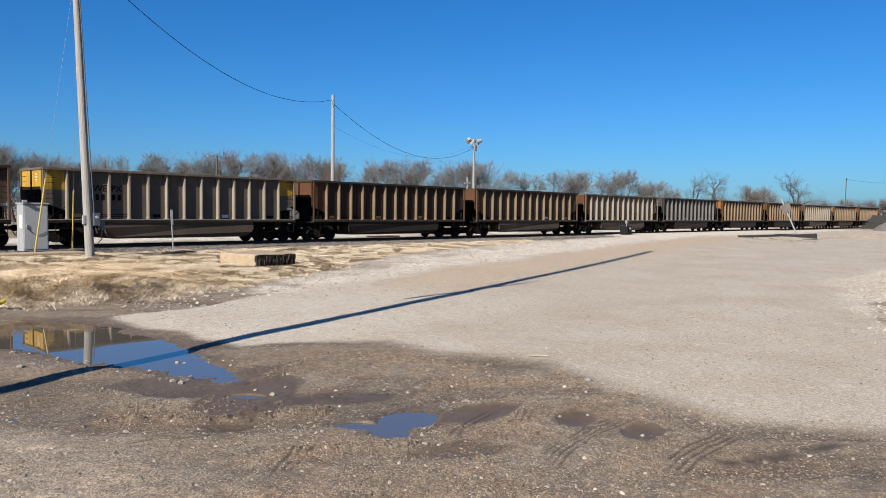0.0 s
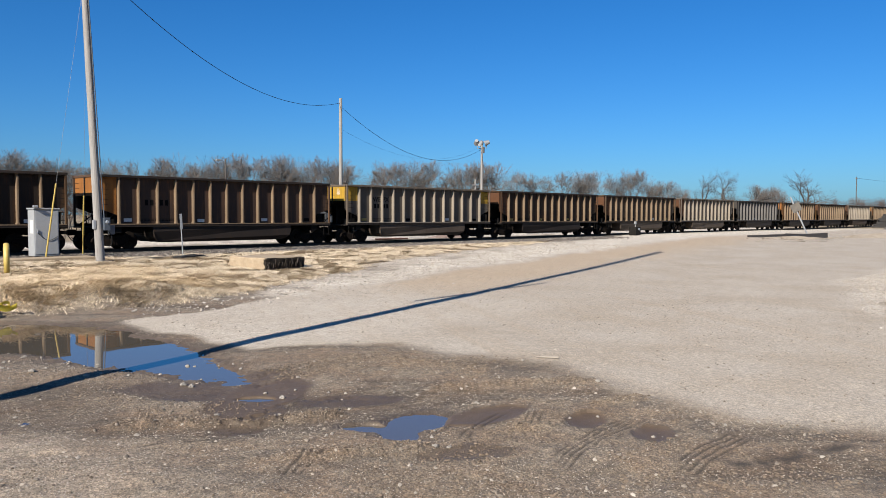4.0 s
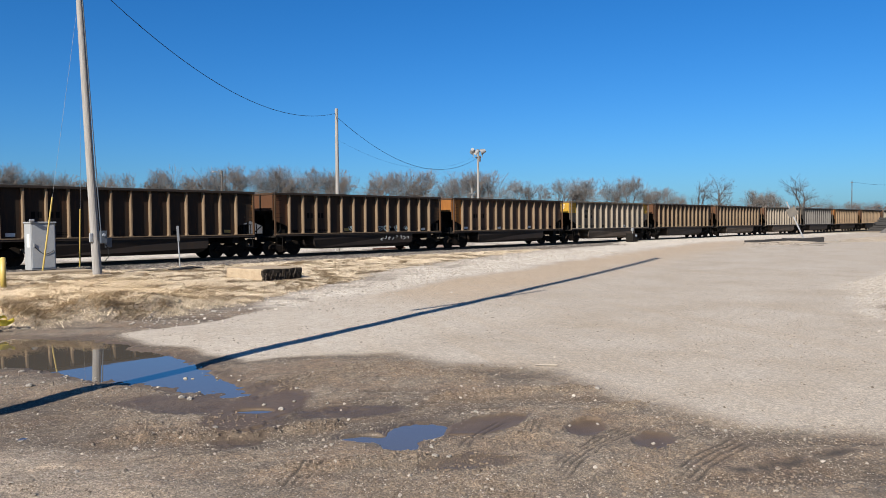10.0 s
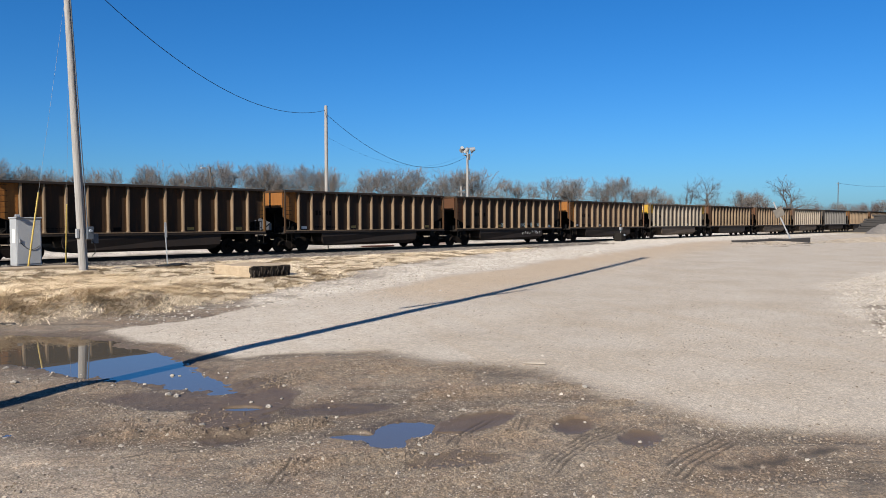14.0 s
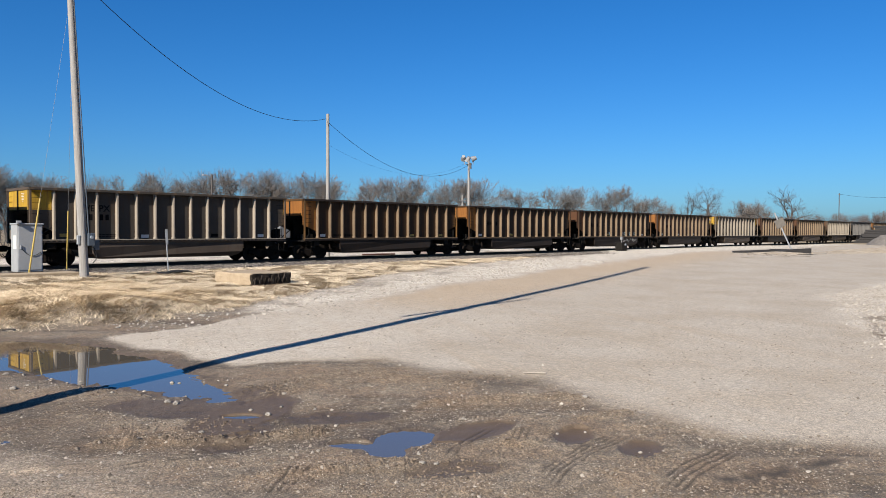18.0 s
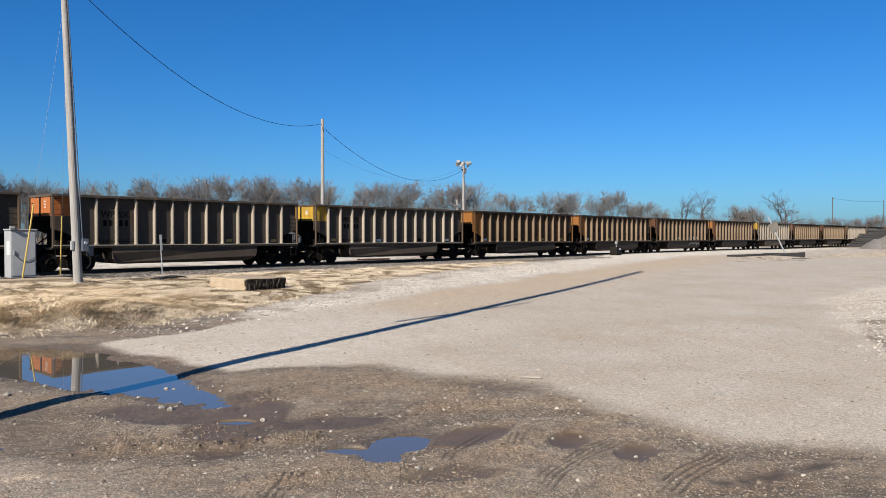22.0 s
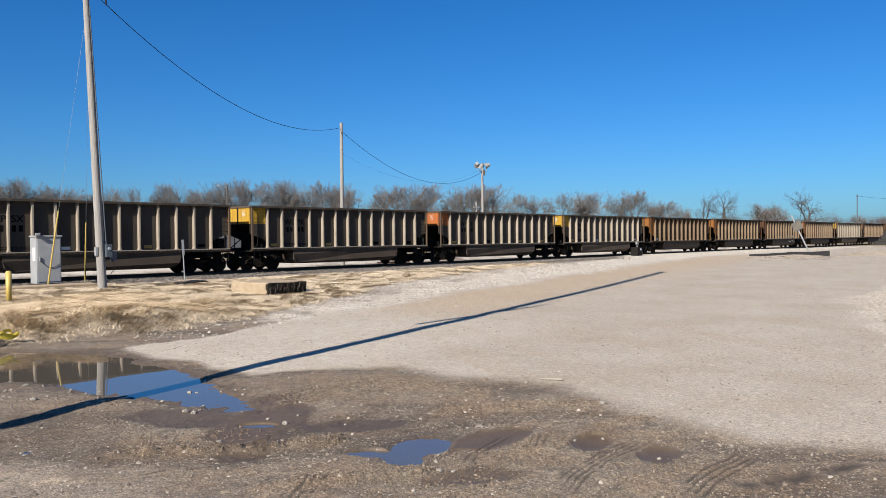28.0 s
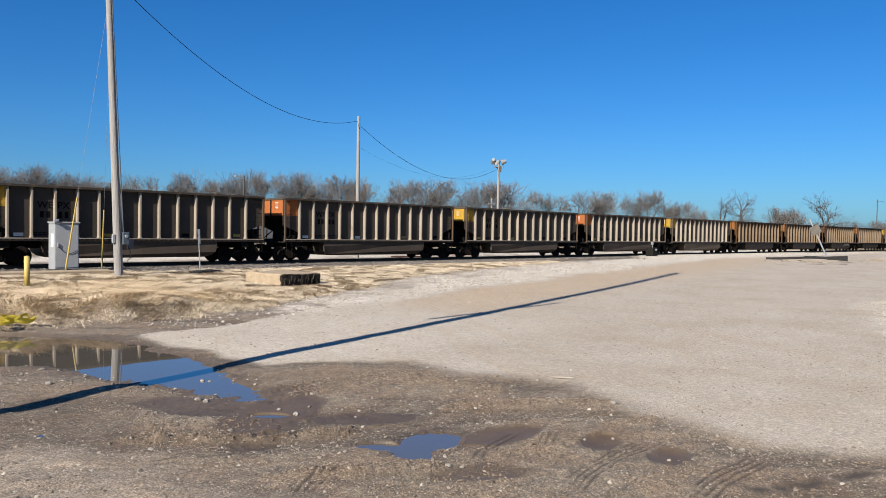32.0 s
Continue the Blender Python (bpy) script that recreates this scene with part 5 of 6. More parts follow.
def timber_stack():
    """Loose ties, boards and rubble at the crossing."""
    specs = [(77.0, 28.6, 3.0, 0.26, -22, DARK_TIMBER), (79.4, 27.5, 3.0, 0.36, -28, DARK_TIMBER), (81.6, 26.5, 3.0, 0.44, -24, DARK_TIMBER), (83.8, 25.4, 2.8, 0.50, -27, DARK_TIMBER), (80.5, 26.2, 2.6, 0.32, -18, DARK_TIMBER),
             (68.0, 24.5, 3.2, 0.06, -17, OLD_WOOD), (71.5, 23.6, 3.2, 0.07, -16, OLD_WOOD), (75.0, 22.7, 3.0, 0.08, -17, OLD_WOOD), (77.0, 24.6, 2.0, 0.09, -40, OLD_WOOD), (86.0, 24.2, 2.2, 0.20, -25, OLD_WOOD),
             (77.4, 27.6, 1.6, 0.09, 35, OLD_WOOD), (76.0, 27.0, 1.6, 0.08, -50, DARK_TIMBER)]
    for x, y, ln, h, a, mat in specs:
        bm = bmesh.new()
        box(bm, -ln / 2, ln / 2, -0.16, 0.16, 0, h, 0.02)
        t = part("timber", bm, mat)
        t.matrix_basis = pose(x, y, land_z(x, y) - 0.02, 0, random.uniform(-3, 2), a + random.uniform(-8, 8))
        tagged(t, "dark old railway tie dumped on gravel" if mat is DARK_TIMBER else "bleached broken board on gravel", "timber", "dumped timbers at the crossing")


timber_stack()


def tie_pile():
    for layer in range(9):
        for j in range(3 if layer < 7 else 2):
            ln = 12.0 - 0.45 * layer + random.uniform(-0.8, 0.8)
            bm = bmesh.new()
            box(bm, -ln / 2, ln / 2, -0.22, 0.22, 0, 0.36, 0.03)
            t = part("bridge_timber", bm, DARK_TIMBER)
            x, y = 157.6 + j * 0.6 + 0.1 * layer, 32.0 + random.uniform(-0.4, 0.4) - 0.15 * layer
            t.matrix_basis = pose(x, y, land_z(x, y) + layer * 0.37, 0, random.uniform(-0.6, 0.6), -78 + random.uniform(-3, 3))
            tagged(t, "long dark creosoted timber in a stack", "timber", "timbers in the far stack")


def mound(name, x, y, rx, ry, h, head, material, label, seed):
    """A heap with an uneven skin."""
    bm = bmesh.new()
    bmesh.ops.create_grid(bm, x_segments=36, y_segments=24, size=1.0)
    for v in bm.verts:
        px, py = v.co.x, v.co.y
        n = noise.noise(Vector((px * 3 + seed, py * 3, 0))) * 0.3 + noise.noise(Vector((px * 9 + seed, py * 9, 2))) * 0.14
        v.co = Vector((px * rx, py * ry, h * max(0.0, 1 - px * px) * max(0.0, 1 - py * py) * (1 + n) - 0.03))
    ob = part(name, bm, material)
    ob.matrix_basis = pose(x, y, land_z(x, y), 0, 0, head)
    return tagged(ob, label, name.split("_")[-1], kind="structure")


tie_pile()
mound("gravel_heap", 141.0, 26.4, 6.0, 3.5, 2.6, -78, GREY_GRAVEL, "grey gravel heap beside stacked timbers", 1)
mound("rubble_heap", 49.5, 46.4, 2.3, 0.7, 0.34, 0, RUBBLE_RED, "low reddish grey rubble heap beyond the rails", 3)
mound("rubble_berm", 100.0, 22.0, 15.0, 1.6, 0.5, -12, RUBBLE, "low pale berm of rubble and soil", 5)
mound("rubble_berm", 78.5, 26.4, 5.0, 1.3, 0.22, -24, RUBBLE, "low rubble ridge under dumped timbers", 9)


def switch_stand():
    x, y = 67.6, 37.5
    s = empty("switch_stand", pose(x, y, land_z(x, y)), "black track switch machine beside the rails", "switch machine")
    bm = bmesh.new()
    box(bm, -0.5, 0.5, -0.4, 0.4, 0.0, 0.85, 0.06)
    part("case", bm, BLACK_STEEL, s)
    bm = bmesh.new()
    rod(bm, (0.1, -0.4, 0.62), (0.1, -0.48, 0.62), 0.12, n=12)
    part("lamp_lens", bm, LAMP_GLASS, s)
    bm = bmesh.new()
    rod(bm, (0.3, 0.1, 0.8), (0.3, 0.1, 1.35), 0.05, n=8)
    box(bm, 0.15, 0.45, 0.0, 0.2, 1.1, 1.4, 0.02)
    part("target", bm, LAMP_GREY, s, "small grey target lamp")


switch_stand()


# ---- stones, straw ----
def scatter_stones(name, count, place, size, material, label, seed, tiny=False):
    """Low stones of eight to twenty faces, joined."""
    rng = np.random.default_rng(seed)
    bm = bmesh.new()
    if tiny:
        bmesh.ops.create_cone(bm, cap_ends=False, segments=4, radius1=1.0, radius2=0.55, depth=1.0)
        bmesh.ops.contextual_create(bm, geom=[e for e in bm.edges if e.verts[0].co.z > 0 and e.verts[1].co.z > 0])
        bmesh.ops.triangulate(bm, faces=bm.faces)
    else:
        bmesh.ops.create_icosphere(bm, subdivisions=1, radius=1.0)
    bm.verts.index_update()
    base = np.array([v.co[:] for v in bm.verts])
    tri = np.array([[v.index for v in f.verts] for f in bm.faces])
    bm.free()
    x, y = place(rng, count)
    z = land(x, y)[0]
    count = len(x)
    s = size(rng, count)
    v = base[None] * (1 + rng.uniform(-0.42, 0.42, (count, len(base), 1)))
    v = v * (s[:, None] * rng.uniform(0.6, 1.3, (count, 3)))[:, None, :] * np.array([1, 1, 0.7])
    v = v + np.stack([x, y, z + 0.2 * s], axis=1)[:, None, :]
    f = tri[None] + (np.arange(count) * len(base))[:, None, None]
    me = bpy.data.meshes.new(name)
    me.from_pydata(v.reshape(-1, 3).tolist(), [], f.reshape(-1, 3).tolist())
    return tagged(part_of(name, me, material), label, "stones", kind="stuff")


def near_mud(rng, n):
    r, a = rng.uniform(5.2, 19, n) ** 1.0, np.radians(rng.uniform(10, 78, n))
    x, y = r * np.cos(a), r * np.sin(a)
    lot_m, strip, g, b, far_m = masks(x, y)
    clump = fbm(x, y, 0.8, 77) * 2
    dip, wet, silt = hollow_field(x, y)
    keep = (rng.random(n) < (1 - 0.93 * lot_m) * np.clip(0.45 + clump, 0.08, 1)) & (dip < 0.06) & ((silt < 0.4) | (rng.random(n) < 0.06)) & (tread_shade_field(x, y) < 0.15)
    return x[keep], y[keep]


def patch_place(rng, n):
    x, y = rng.uniform(17, 40, n), rng.uniform(2.5, 8.5, n)
    w = fbm(x, y, 0.5, 29) * 4
    keep = rng.random(n) < sstep(-1.0, 1.5, x - 19.0 - (y - 4.0) * 2.5 + w) * (1 - sstep(-0.5, 1.5, x - 24.0 - (y - 2.0) * 3.2 + w))
    return x[keep], y[keep]


def clod_place(rng, n):
    r, a = rng.uniform(5.2, 17, n), np.radians(rng.uniform(10, 78, n))
    x, y = r * np.cos(a), r * np.sin(a)
    lot_m = masks(x, y)[0]
    clump = fbm(x, y, 0.5, 61) * 1.6 + fbm(x, y, 2.0, 67) * 0.8 + 1.3 * ridge_field(x, y)[0]
    keep = (rng.random(n) < (1 - lot_m) * np.clip(clump, 0.02, 1)) & (hollow_field(x, y)[0] < 0.008) & (tread_shade_field(x, y) < 0.15)
    return x[keep], y[keep]


def boulders():
    """The stones large enough to tell apart, with a stick and a scrap."""
    spots = ((5.16, 9.99, .085), (5.2, 9.84, .09), (5.96, 11.4, .08), (6.03, 11.3, .05), (4.66, 8.2, .06), (3.95, 12.45, .10), (5.73, 8.38, .08), (4.3, 13.9, .07), (4.5, 13.7, .05), (3.9, 13.6, .06), (4.7, 13.0, .05), (5.3, 11.0, .05), (5.6, 10.3, .04), (6.3, 11.0, .035), (6.5, 10.9, .04), (4.41, 11.56, .085), (4.62, 11.5, .075), (6.37, 10.45, .06), (6.56, 9.18, .055), (9.38, 5.76, .075), (10.01, 7.61, .055), (5.26, 7.75, .045),
             (3.66, 8.18, .055), (5.73, 8.78, .055), (6.1, 8.6, .05), (7.35, 6.35, .05), (7.6, 3.95, .045), (7.55, 5.02, .045), (7.85, 4.82, .04), (5.55, 5.35, .06), (5.65, 5.25, .05), (5.95, 5.75, .035), (5.5, 5.75, .035),
             (5.75, 5.6, .04), (5.3, 5.6, .03), (8.6, 3.55, .045), (8.95, 3.3, .04), (3.4, 12.9, .07), (3.7, 13.0, .05), (3.0, 13.4, .08), (5.0, 12.6, .05), (4.2, 12.6, .045), (4.9, 11.2, .05), (6.9, 9.6, .04), (7.4, 9.9, .04))
    for i, (x, y, r) in enumerate(spots):
        bm = bmesh.new()
        bmesh.ops.create_icosphere(bm, subdivisions=2, radius=1.0)
        for v in bm.verts:
            n = noise.noise(v.co * 1.3 + Vector((i * 7.1, 0, 0)))
            v.co = Vector((v.co.x * 1.25, v.co.y, v.co.z * 0.72)) * r * 0.46 * (1 + 0.45 * n)
        ob = part("stone", bm, ROCK)
        ob.matrix_basis = pose(x, y, max(land_z(x, y), WATER_Z - 0.01) + r * 0.17, 0, 0, i * 47)
        tagged(ob, "pale limestone lump lying in the mud", "stone", "loose stones in the mud")
    bm = bmesh.new()
    rod(bm, (-0.20, 0, 0.02), (0.18, 0.02, 0.025), 0.014, 0.020, 7)
    st = part("stick", bm, OLD_WOOD)
    st.matrix_basis = pose(10.41, 7.38, land_z(10.41, 7.38), 0, 0, -62)
    tagged(st, "short pale stick on the gravel", "stick")


boulders()


def lot_place(rng, n):
    r, a = rng.uniform(8, 42, n), np.radians(rng.uniform(10, 70, n))
    x, y = r * np.cos(a), r * np.sin(a)
    lot_m, strip, g, b, far_m = masks(x, y)
    keep = rng.random(n) < np.clip(lot_m * 0.5 + strip, 0, 1) * (0.25 + 0.75 * sstep(11, 18, x))
    return x[keep], y[keep]


def strip_place(rng, n):
    x, y = rng.uniform(8, 48, n), rng.uniform(17, 37, n)
    lot_m, strip, g, b, far_m = masks(x, y)
    keep = rng.random(n) < np.clip(strip * 1.1 + b * 0.6 + (1 - lot_m) * (1 - g) * (0.3 + 0.6 * sstep(-2.2, -0.4, y - strip_high(x))), 0, 1)
    return x[keep], y[keep]


def ridge_place(rng, n):
    r, a = rng.uniform(5.2, 13, n), np.radians(rng.uniform(10, 78, n))
    x, y = r * np.cos(a), r * np.sin(a)
    keep = (rng.random(n) < (1 - masks(x, y)[0]) * np.clip(ridge_field(x, y)[0] * 1.2 + sstep(0.05, 0.22, fbm(x, y, 0.6, 61)) * 0.35, 0, 1)) & (hollow_field(x, y)[0] < 0.02) & (tread_shade_field(x, y) < 0.15)
    return x[keep], y[keep]


scatter_stones("mud_clods", 90000, ridge_place, lambda r, n: 0.005 + 0.016 * r.random(n) ** 3, CLODS, "coarse churned mud clods along ruts", 16)
scatter_stones("mud_clods", 42000, clod_place, lambda r, n: 0.004 + 0.012 * r.random(n) ** 2, CLODS, "crumbled brown mud clods", 6)
scatter_stones("grit", 190000, near_mud, lambda r, n: 0.003 + 0.008 * r.random(n) ** 2, STONES, "fine gravel pressed into mud", 7, True)
scatter_stones("loose_stones", 10000, near_mud, lambda r, n: 0.006 + 0.022 * r.random(n) ** 4, STONES, "scattered pale limestone chips in mud", 1)
scatter_stones("loose_gravel", 76000, lot_place, lambda r, n: 0.005 + 0.016 * r.random(n) ** 3, STONES, "small pale gravel over the yard", 2)
scatter_stones("loose_gravel", 30000, strip_place, lambda r, n: 0.012 + 0.040 * r.random(n) ** 3, WHITE_STONES, "coarse pale gravel beside the grass", 3)
scatter_stones("loose_gravel", 12000, patch_place, lambda r, n: 0.010 + 0.026 * r.random(n) ** 2, WHITE_STONES, "patch of coarse grey gravel on the lot", 8)
scatter_stones("ballast_stones", 16000, lambda r, n: (r.uniform(5, 62, n), r.normal(37.0, 1.0, n)), lambda r, n: 0.03 + 0.05 * r.random(n), BALLAST_STONES, "grey brown track ballast", 4)


def grass_mesh(x, y, tall, bend, w, a, label, material=STRAW):
    """Curved tapering blades, joined."""
    n = len(x)
    z = land(x, y)[0]
    dx, dy = np.cos(a), np.sin(a)

    def ring(u, h, k):
        cx, cy, cz = x + dx * bend * u, y + dy * bend * u, z - 0.01 + tall * h
        return np.stack([cx - dy * w * k, cy + dx * w * k, cz], 1), np.stack([cx + dy * w * k, cy - dx * w * k, cz + w * 0.5 * k], 1)
    p0, p1_ = ring(0.0, 0.0, 1.0)
    q0, q1 = ring(0.38, 0.80, 0.85)
    tip = np.stack([x + dx * bend, y + dy * bend, z + tall * 0.95], 1)
    v = np.stack([p0, p1_, q1, q0, tip], 1).reshape(-1, 3)
    i = np.arange(n)[:, None] * 5
    faces = (i + np.array([[0, 1, 2, 3]])).tolist() + (i + np.array([[3, 2, 4]])).tolist()
    me = bpy.data.meshes.new("dry_grass")
    me.from_pydata(v.tolist(), [], faces)
    return tagged(part_of("dry_grass", me, material), label, "grass", kind="stuff")


def grass_spots(rng, count):
    x, y = rng.uniform(3, 48, count), rng.uniform(19, 37, count)
    g = masks(x, y)[2]
    thin = 1 - 0.55 * sstep(20, 32, x)
    return x, y, g * thin


scatter_stones("rubble", 1500, lambda r, n: (r.normal(77.5, 2.2, n), 26.2 + r.normal(0, 0.9, n)), lambda r, n: 0.02 + 0.08 * r.random(n) ** 3, STONES, "broken pale rubble among dumped timbers", 12)


def dry_grass():
    # a matted layer, blades lying in swirls
    rng = np.random.default_rng(5)
    x, y, g = grass_spots(rng, 760000)
    keep = rng.random(len(x)) < g * (0.55 + 0.45 * sstep(-0.14, 0.06, fbm(x, y, 1.8, 95)))
    x, y = x[keep], y[keep]
    n = len(x)
    a = fbm(x, y, 1.4, 92) * 12 + rng.normal(0, 0.8, n)
    hump = 0.12 * np.clip(fbm(x, y, 1.8, 93) + 0.25, 0, 1)
    grass_mesh(x, y, 0.015 + hump * rng.random(n) + 0.05 * rng.random(n) ** 2, rng.uniform(0.08, 0.30, n), 0.004 + 0.007 * rng.random(n), a, "matted dry straw coloured winter grass")
    # taller feathery growth on the bank before the signal cabinet
    x, y, g = grass_spots(rng, 700000)
    rank = (1 - sstep(11.5, 16.5, x + 3.0 * fbm(x, y, 0.4, 97))) * sstep(19.4, 20.6, y + 2 * fbm(x, y, 0.5, 99)) * (1 - sstep(28.5, 31.5, y)) + 0.05
    tuft = np.clip(fbm(x, y, 0.8, 91) * 2.4 + 0.75, 0.15, 1)
    keep = rng.random(len(x)) < g * rank * tuft
    x, y, rank, tuft = x[keep], y[keep], rank[keep], tuft[keep]
    n = len(x)
    tall = (0.04 + (0.11 + 0.12 * (1 - sstep(22.5, 25.0, y)) * (1 - sstep(8.0, 12.0, x))) * np.minimum(rank, 1) * tuft) * rng.uniform(0.25, 1.0, n)
    a = fbm(x, y, 1.1, 98) * 10 + rng.normal(0, 1.3, n)
    grass_mesh(x, y, tall, 0.12 + tall * rng.uniform(1.2, 3.0, n), 0.003 + 0.005 * rng.random(n), a, "feathery tall dry winter grass", RANK_STRAW)


dry_grass()


# ---- bare trees ----
def tube_mesh(name, segs, material):
    """Joined tapered tubes: segs of (a, b, r0, r1, sides)."""
    verts, faces = [], []
    for a, b, r0, r1, n in segs:
        d = b - a
        if d.length < 1e-4:
            continue
        q = d.to_track_quat("Z", "Y").to_matrix()
        u, w = q.col[0], q.col[1]
        k = len(verts)
        for c, r in ((a, r0), (b, r1)):
            for i in range(n):
                t = 2 * math.pi * i / n
                verts.append((c + u * (r * math.cos(t)) + w * (r * math.sin(t)))[:])
        for i in range(n):
            j = (i + 1) % n
            faces.append((k + i, k + j, k + n + j, k + n + i))
    me = bpy.data.meshes.new(name)
    me.from_pydata(verts, [], faces)
    me.materials.append(material)
    return me


def grow(seed, height, spread, levels=5, stems=1, up=0.05, girth=0.020):
    """Limbs that fork at wide angles into fine twigs."""
    rnd = random.Random(seed)
    thick, thin = [], []

    def turned(d, angle):
        side = d.orthogonal().normalized()
        side.rotate(Matrix.Rotation(rnd.uniform(0, 2 * math.pi), 3, d))
        return (d * math.cos(angle) + side * math.sin(angle)).normalized()

    def limb(p, d, length, r, level):
        steps = 3
        for i in range(steps):
            d = (d + Vector((rnd.gauss(0, .13), rnd.gauss(0, .13), rnd.gauss(up, .10)))).normalized()
            q = p + d * (length / steps)
            r2 = max(r * 0.82, 0.010)
            (thick if level < 2 else thin).append((p, q, r, r2, 7 if level == 0 else 5 if level < 2 else 3))
            if level < levels and (i > 0 or level > 1):
                for _ in range(2 if level in (1, 2) and i else 1):
                    if rnd.random() < 0.9:
                        limb(q, turned(d, rnd.uniform(0.5, 1.05) * spread), length * rnd.uniform(0.5, 0.75), max(r2 * rnd.uniform(0.45, 0.65), 0.010), level + 1)
            p, r = q, r2
        if level < levels:
            for _ in range(2):
                limb(p, turned(d, rnd.uniform(0.2, 0.55)), length * rnd.uniform(0.6, 0.8), max(r * 0.75, 0.010), level + 1)

    for k in range(stems):
        d = Vector((rnd.gauss(0, 0.25 * (stems > 1)), rnd.gauss(0, 0.25 * (stems > 1)), 1)).normalized()
        limb(Vector((rnd.gauss(0, .5) * (stems > 1), rnd.gauss(0, .5) * (stems > 1), -0.2)), d, height * 0.32, height * girth / math.sqrt(stems), 0)
    return thick, thin


TREES = []
for seed, h, sp, stems, tw, label in ((11, 10, 0.95, 1, TWIG, "bare grey-brown winter tree"), (12, 10, 0.85, 2, TWIG, "bare many-stemmed winter tree"), (13, 10, 1.15, 1, BARK, "bare spreading winter tree"),
                                      (14, 10, 0.8, 3, TWIG_RED, "bare reddish thicket tree"), (15, 10, 1.0, 2, TWIG, "bare forked winter tree"), (16, 10, 0.75, 1, TWIG, "bare slender winter tree")):
    th, tn = grow(seed, h, sp, 5 if stems == 1 and seed != 13 else 4, stems, 0.02 if seed == 13 else 0.06, 0.040 if seed == 13 else 0.024)
    top = max(s[1].z for s in th + tn)
    f = 10.0 / top
    th = [(a * f, b * f, r0 * f, r1 * f, n) for a, b, r0, r1, n in th]
    tn = [(a * f, b * f, r0 * f * 0.95, r1 * f * 0.95, n) for a, b, r0, r1, n in tn]
    TREES.append((tube_mesh("trunk", th, BARK), tube_mesh("crown", tn, tw), label))


def tree(kind, x, y, h, wide=1.0, turn=0.0):
    trunk, crown, label = TREES[kind]
    t = empty("tree", pose(x, y, 0.4, 0, 0, turn), label, "tree", "bare trees behind the railway")
    t.scale = (h / 10 * wide, h / 10 * wide, h / 10)
    part_of("trunk", trunk, BARK, t)
    part_of("crown", crown, None, t)
    return t


def at(heading, dist):
    return dist * math.cos(radians(heading)), dist * math.sin(radians(heading))


rnd = random.Random(8)
# the crowns that stand out, and those farther along the line: heading, distance, height, breadth
NEAR_CROWNS = ((75, 130, 11.4, 0.53), (73.9, 130, 11.7, 0.53), (72.6, 130, 12.1, 0.47), (71.1, 130, 11.4, 0.4), (70.2, 130, 11, 0.32), (68.7, 130, 10, 0.41), (67.5, 130, 9.8, 0.36), (66, 130, 11.2, 0.43), (64.4, 130, 11.8, 0.41), (62.9, 130, 12.4, 0.5), (61.6, 130, 11, 0.39), (59.7, 130, 12.1, 0.41), (58.2, 130, 12.5, 0.45), (56.4, 130, 12.6, 0.45), (55, 130, 12.5, 0.46), (53.5, 130, 12.4, 0.47), (51.6, 130, 12.3, 0.52))
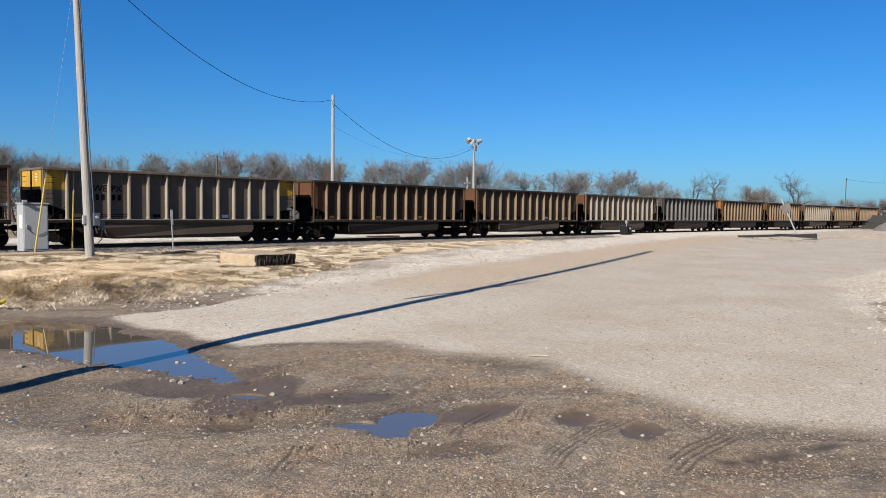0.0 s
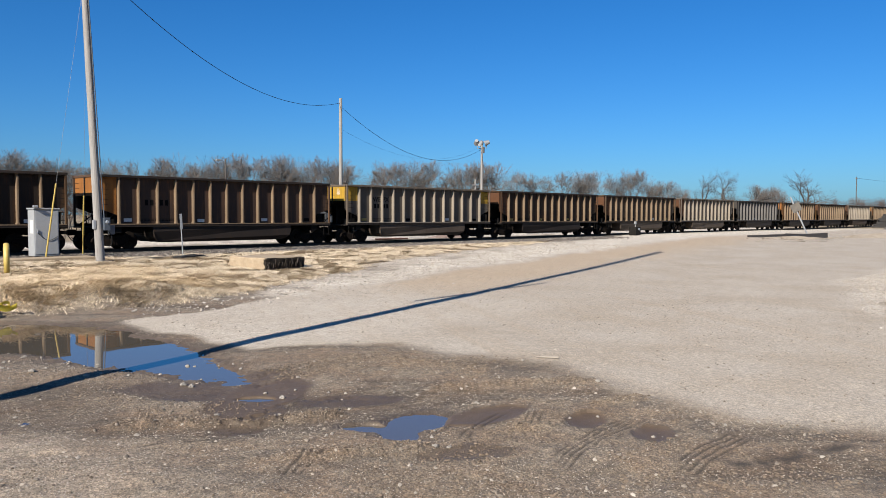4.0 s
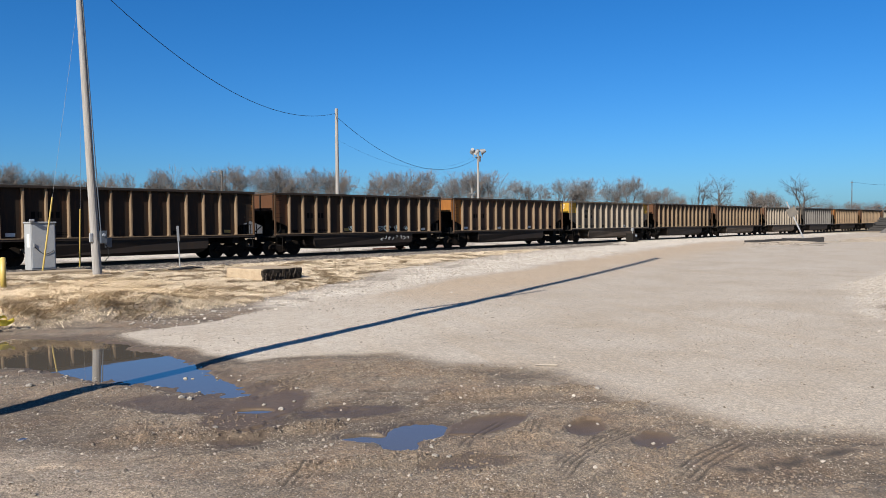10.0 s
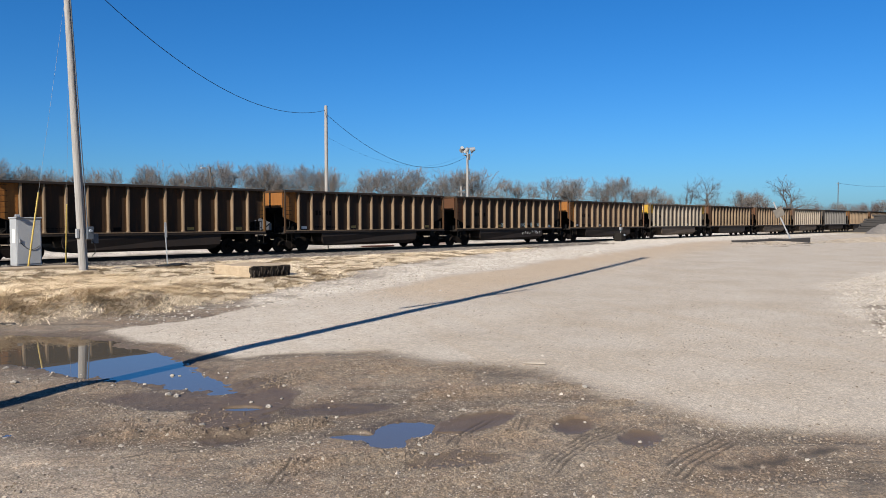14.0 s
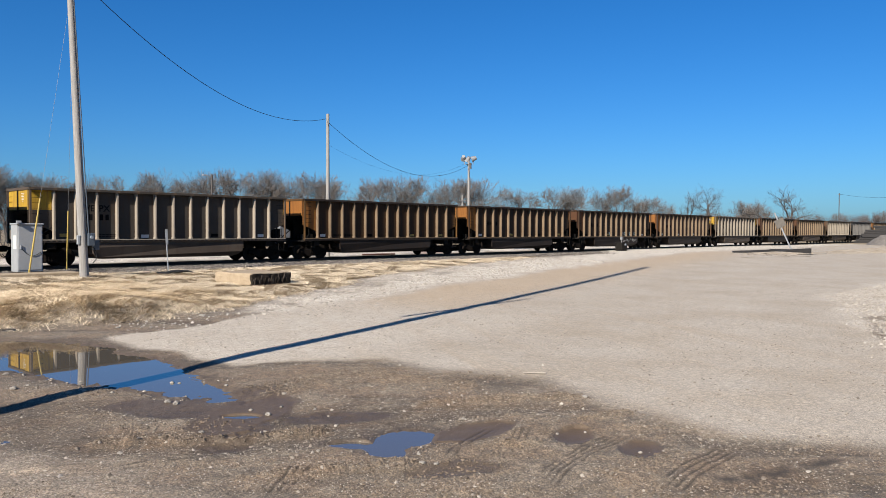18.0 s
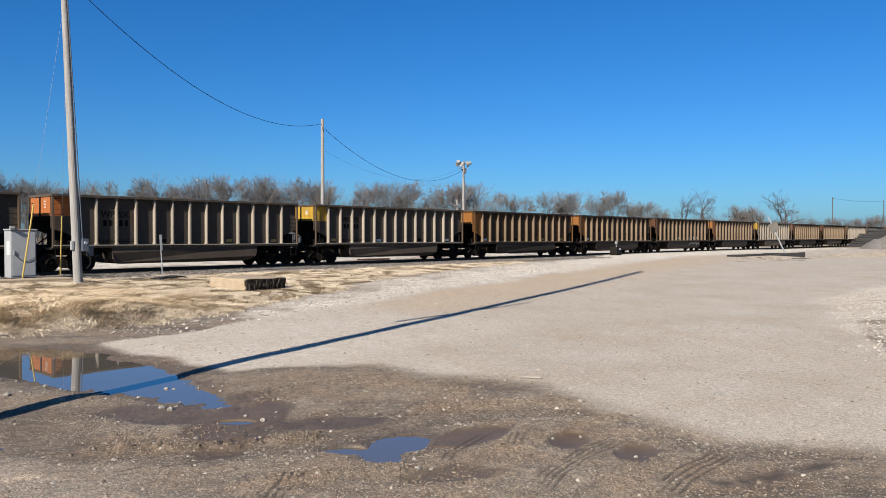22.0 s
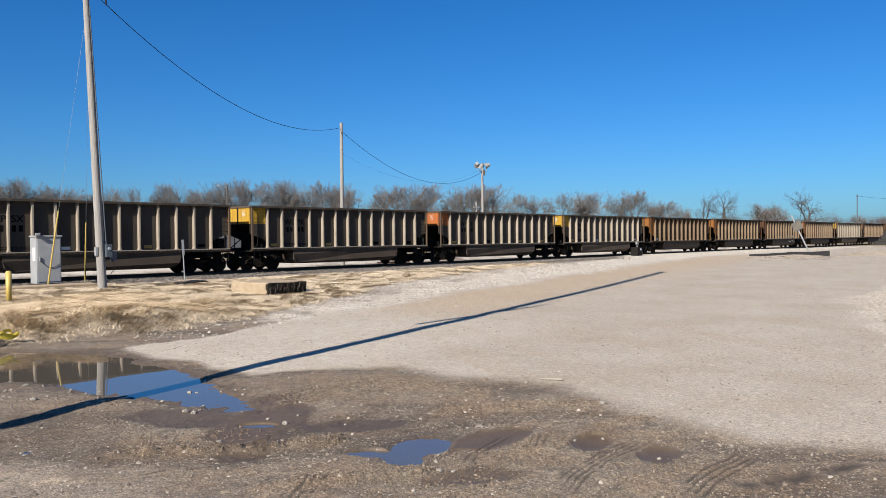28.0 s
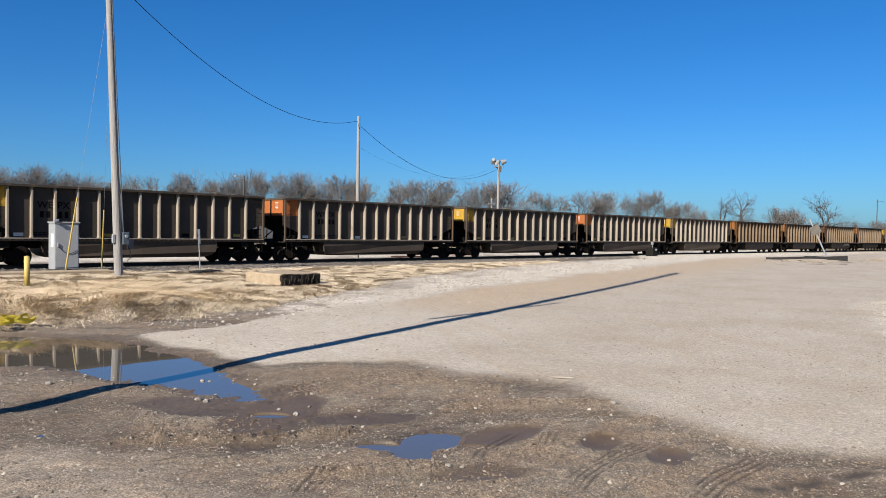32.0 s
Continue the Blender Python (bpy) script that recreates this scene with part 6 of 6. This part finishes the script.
FAR_CROWNS = ((50.4, 130, 11.1, 0.35), (48, 160, 13.7, 0.53), (46.1, 160, 14.4, 0.5), (44.6, 160, 14.1, 0.46), (42.8, 160, 13.4, 0.48), (41.1, 160, 13.8, 0.53), (39.6, 160, 14, 0.58), (36.6, 200, 13.6, 0.66), (34.4, 200, 14.3, 0.63), (32.4, 200, 14.1, 0.56), (30.7, 240, 16.4, 0.36), (29.5, 240, 16.9, 0.42), (28.3, 240, 12.9, 0.36), (27.2, 240, 13.4, 0.38), (26.2, 240, 10.6, 0.55), (20.5, 240, 11.8, 0.57), (19.4, 240, 12.1, 0.52))
for k, (a, dist, hh, wide) in enumerate(NEAR_CROWNS + FAR_CROWNS):
    tree((0, 4, 5, 1, 0, 4)[k % 6], *at(a, dist), hh, max(1.05, min(1.6, 2.1 * wide)), rnd.uniform(0, 360))
# lower growth around them: from, to, distance, height, step
for h0, h1, dist, hh, step in ((79, 56, 100, 5.2, 1.3), (78, 57, 165, 8.6, 1.5), (57, 47.5, 170, 9.0, 1.2), (46, 37, 205, 9.6, 1.0), (37, 26.5, 240, 9.0, 1.1)):
    a = h0
    while a > h1:
        tree(rnd.choice((1, 3, 3, 4)), *at(a + rnd.uniform(-.3, .3), dist * rnd.uniform(0.92, 1.1)), hh * rnd.uniform(0.75, 1.2), rnd.uniform(0.9, 1.3), rnd.uniform(0, 360))
        a -= step * rnd.uniform(0.7, 1.3)
tree(2, *at(24.2, 245), 16.0, 0.8, 40)
tree(2, *at(22.9, 250), 17.5, 0.9, 130)
tree(2, *at(17.6, 255), 16.5, 1.15, 250)
tree(1, *at(20.4, 290), 13.0, 0.9, 20)
tree(4, *at(19.5, 290), 13.0, 0.8, 70)
a = 27.0
while a > 9.0:
    tree(rnd.choice((1, 3, 3, 4)), *at(a, rnd.uniform(300, 340)), rnd.uniform(8.0, 10.5), rnd.uniform(0.9, 1.3), rnd.uniform(0, 360))
    a -= rnd.uniform(0.5, 0.9)


# ---- what moves ----
def along(t):
    """Where the end of the car at hand is at t seconds."""
    return 13.402 + 4.5914 * t - 0.008068 * t ** 2 + 0.00008823 * t ** 3


def motions():
    for car, n in CARS:
        walk(car, [(t, pose(along(t) - 16.18 * n + HALF, TRACK_Y, RAIL_TOP)) for t in (0, 2, 4, 6, 8, 10, 12, 14, 16, 18, 20, 22, 24, 26, 28, 30, 32)])
    steps = [i * 0.15 for i in range(214)]
    for w, x in WHEELS:
        walk(w, [(t, pose(x, 0, 0.457) @ Matrix.Rotation(along(t) / 0.457, 4, "Y")) for t in steps])


motions()
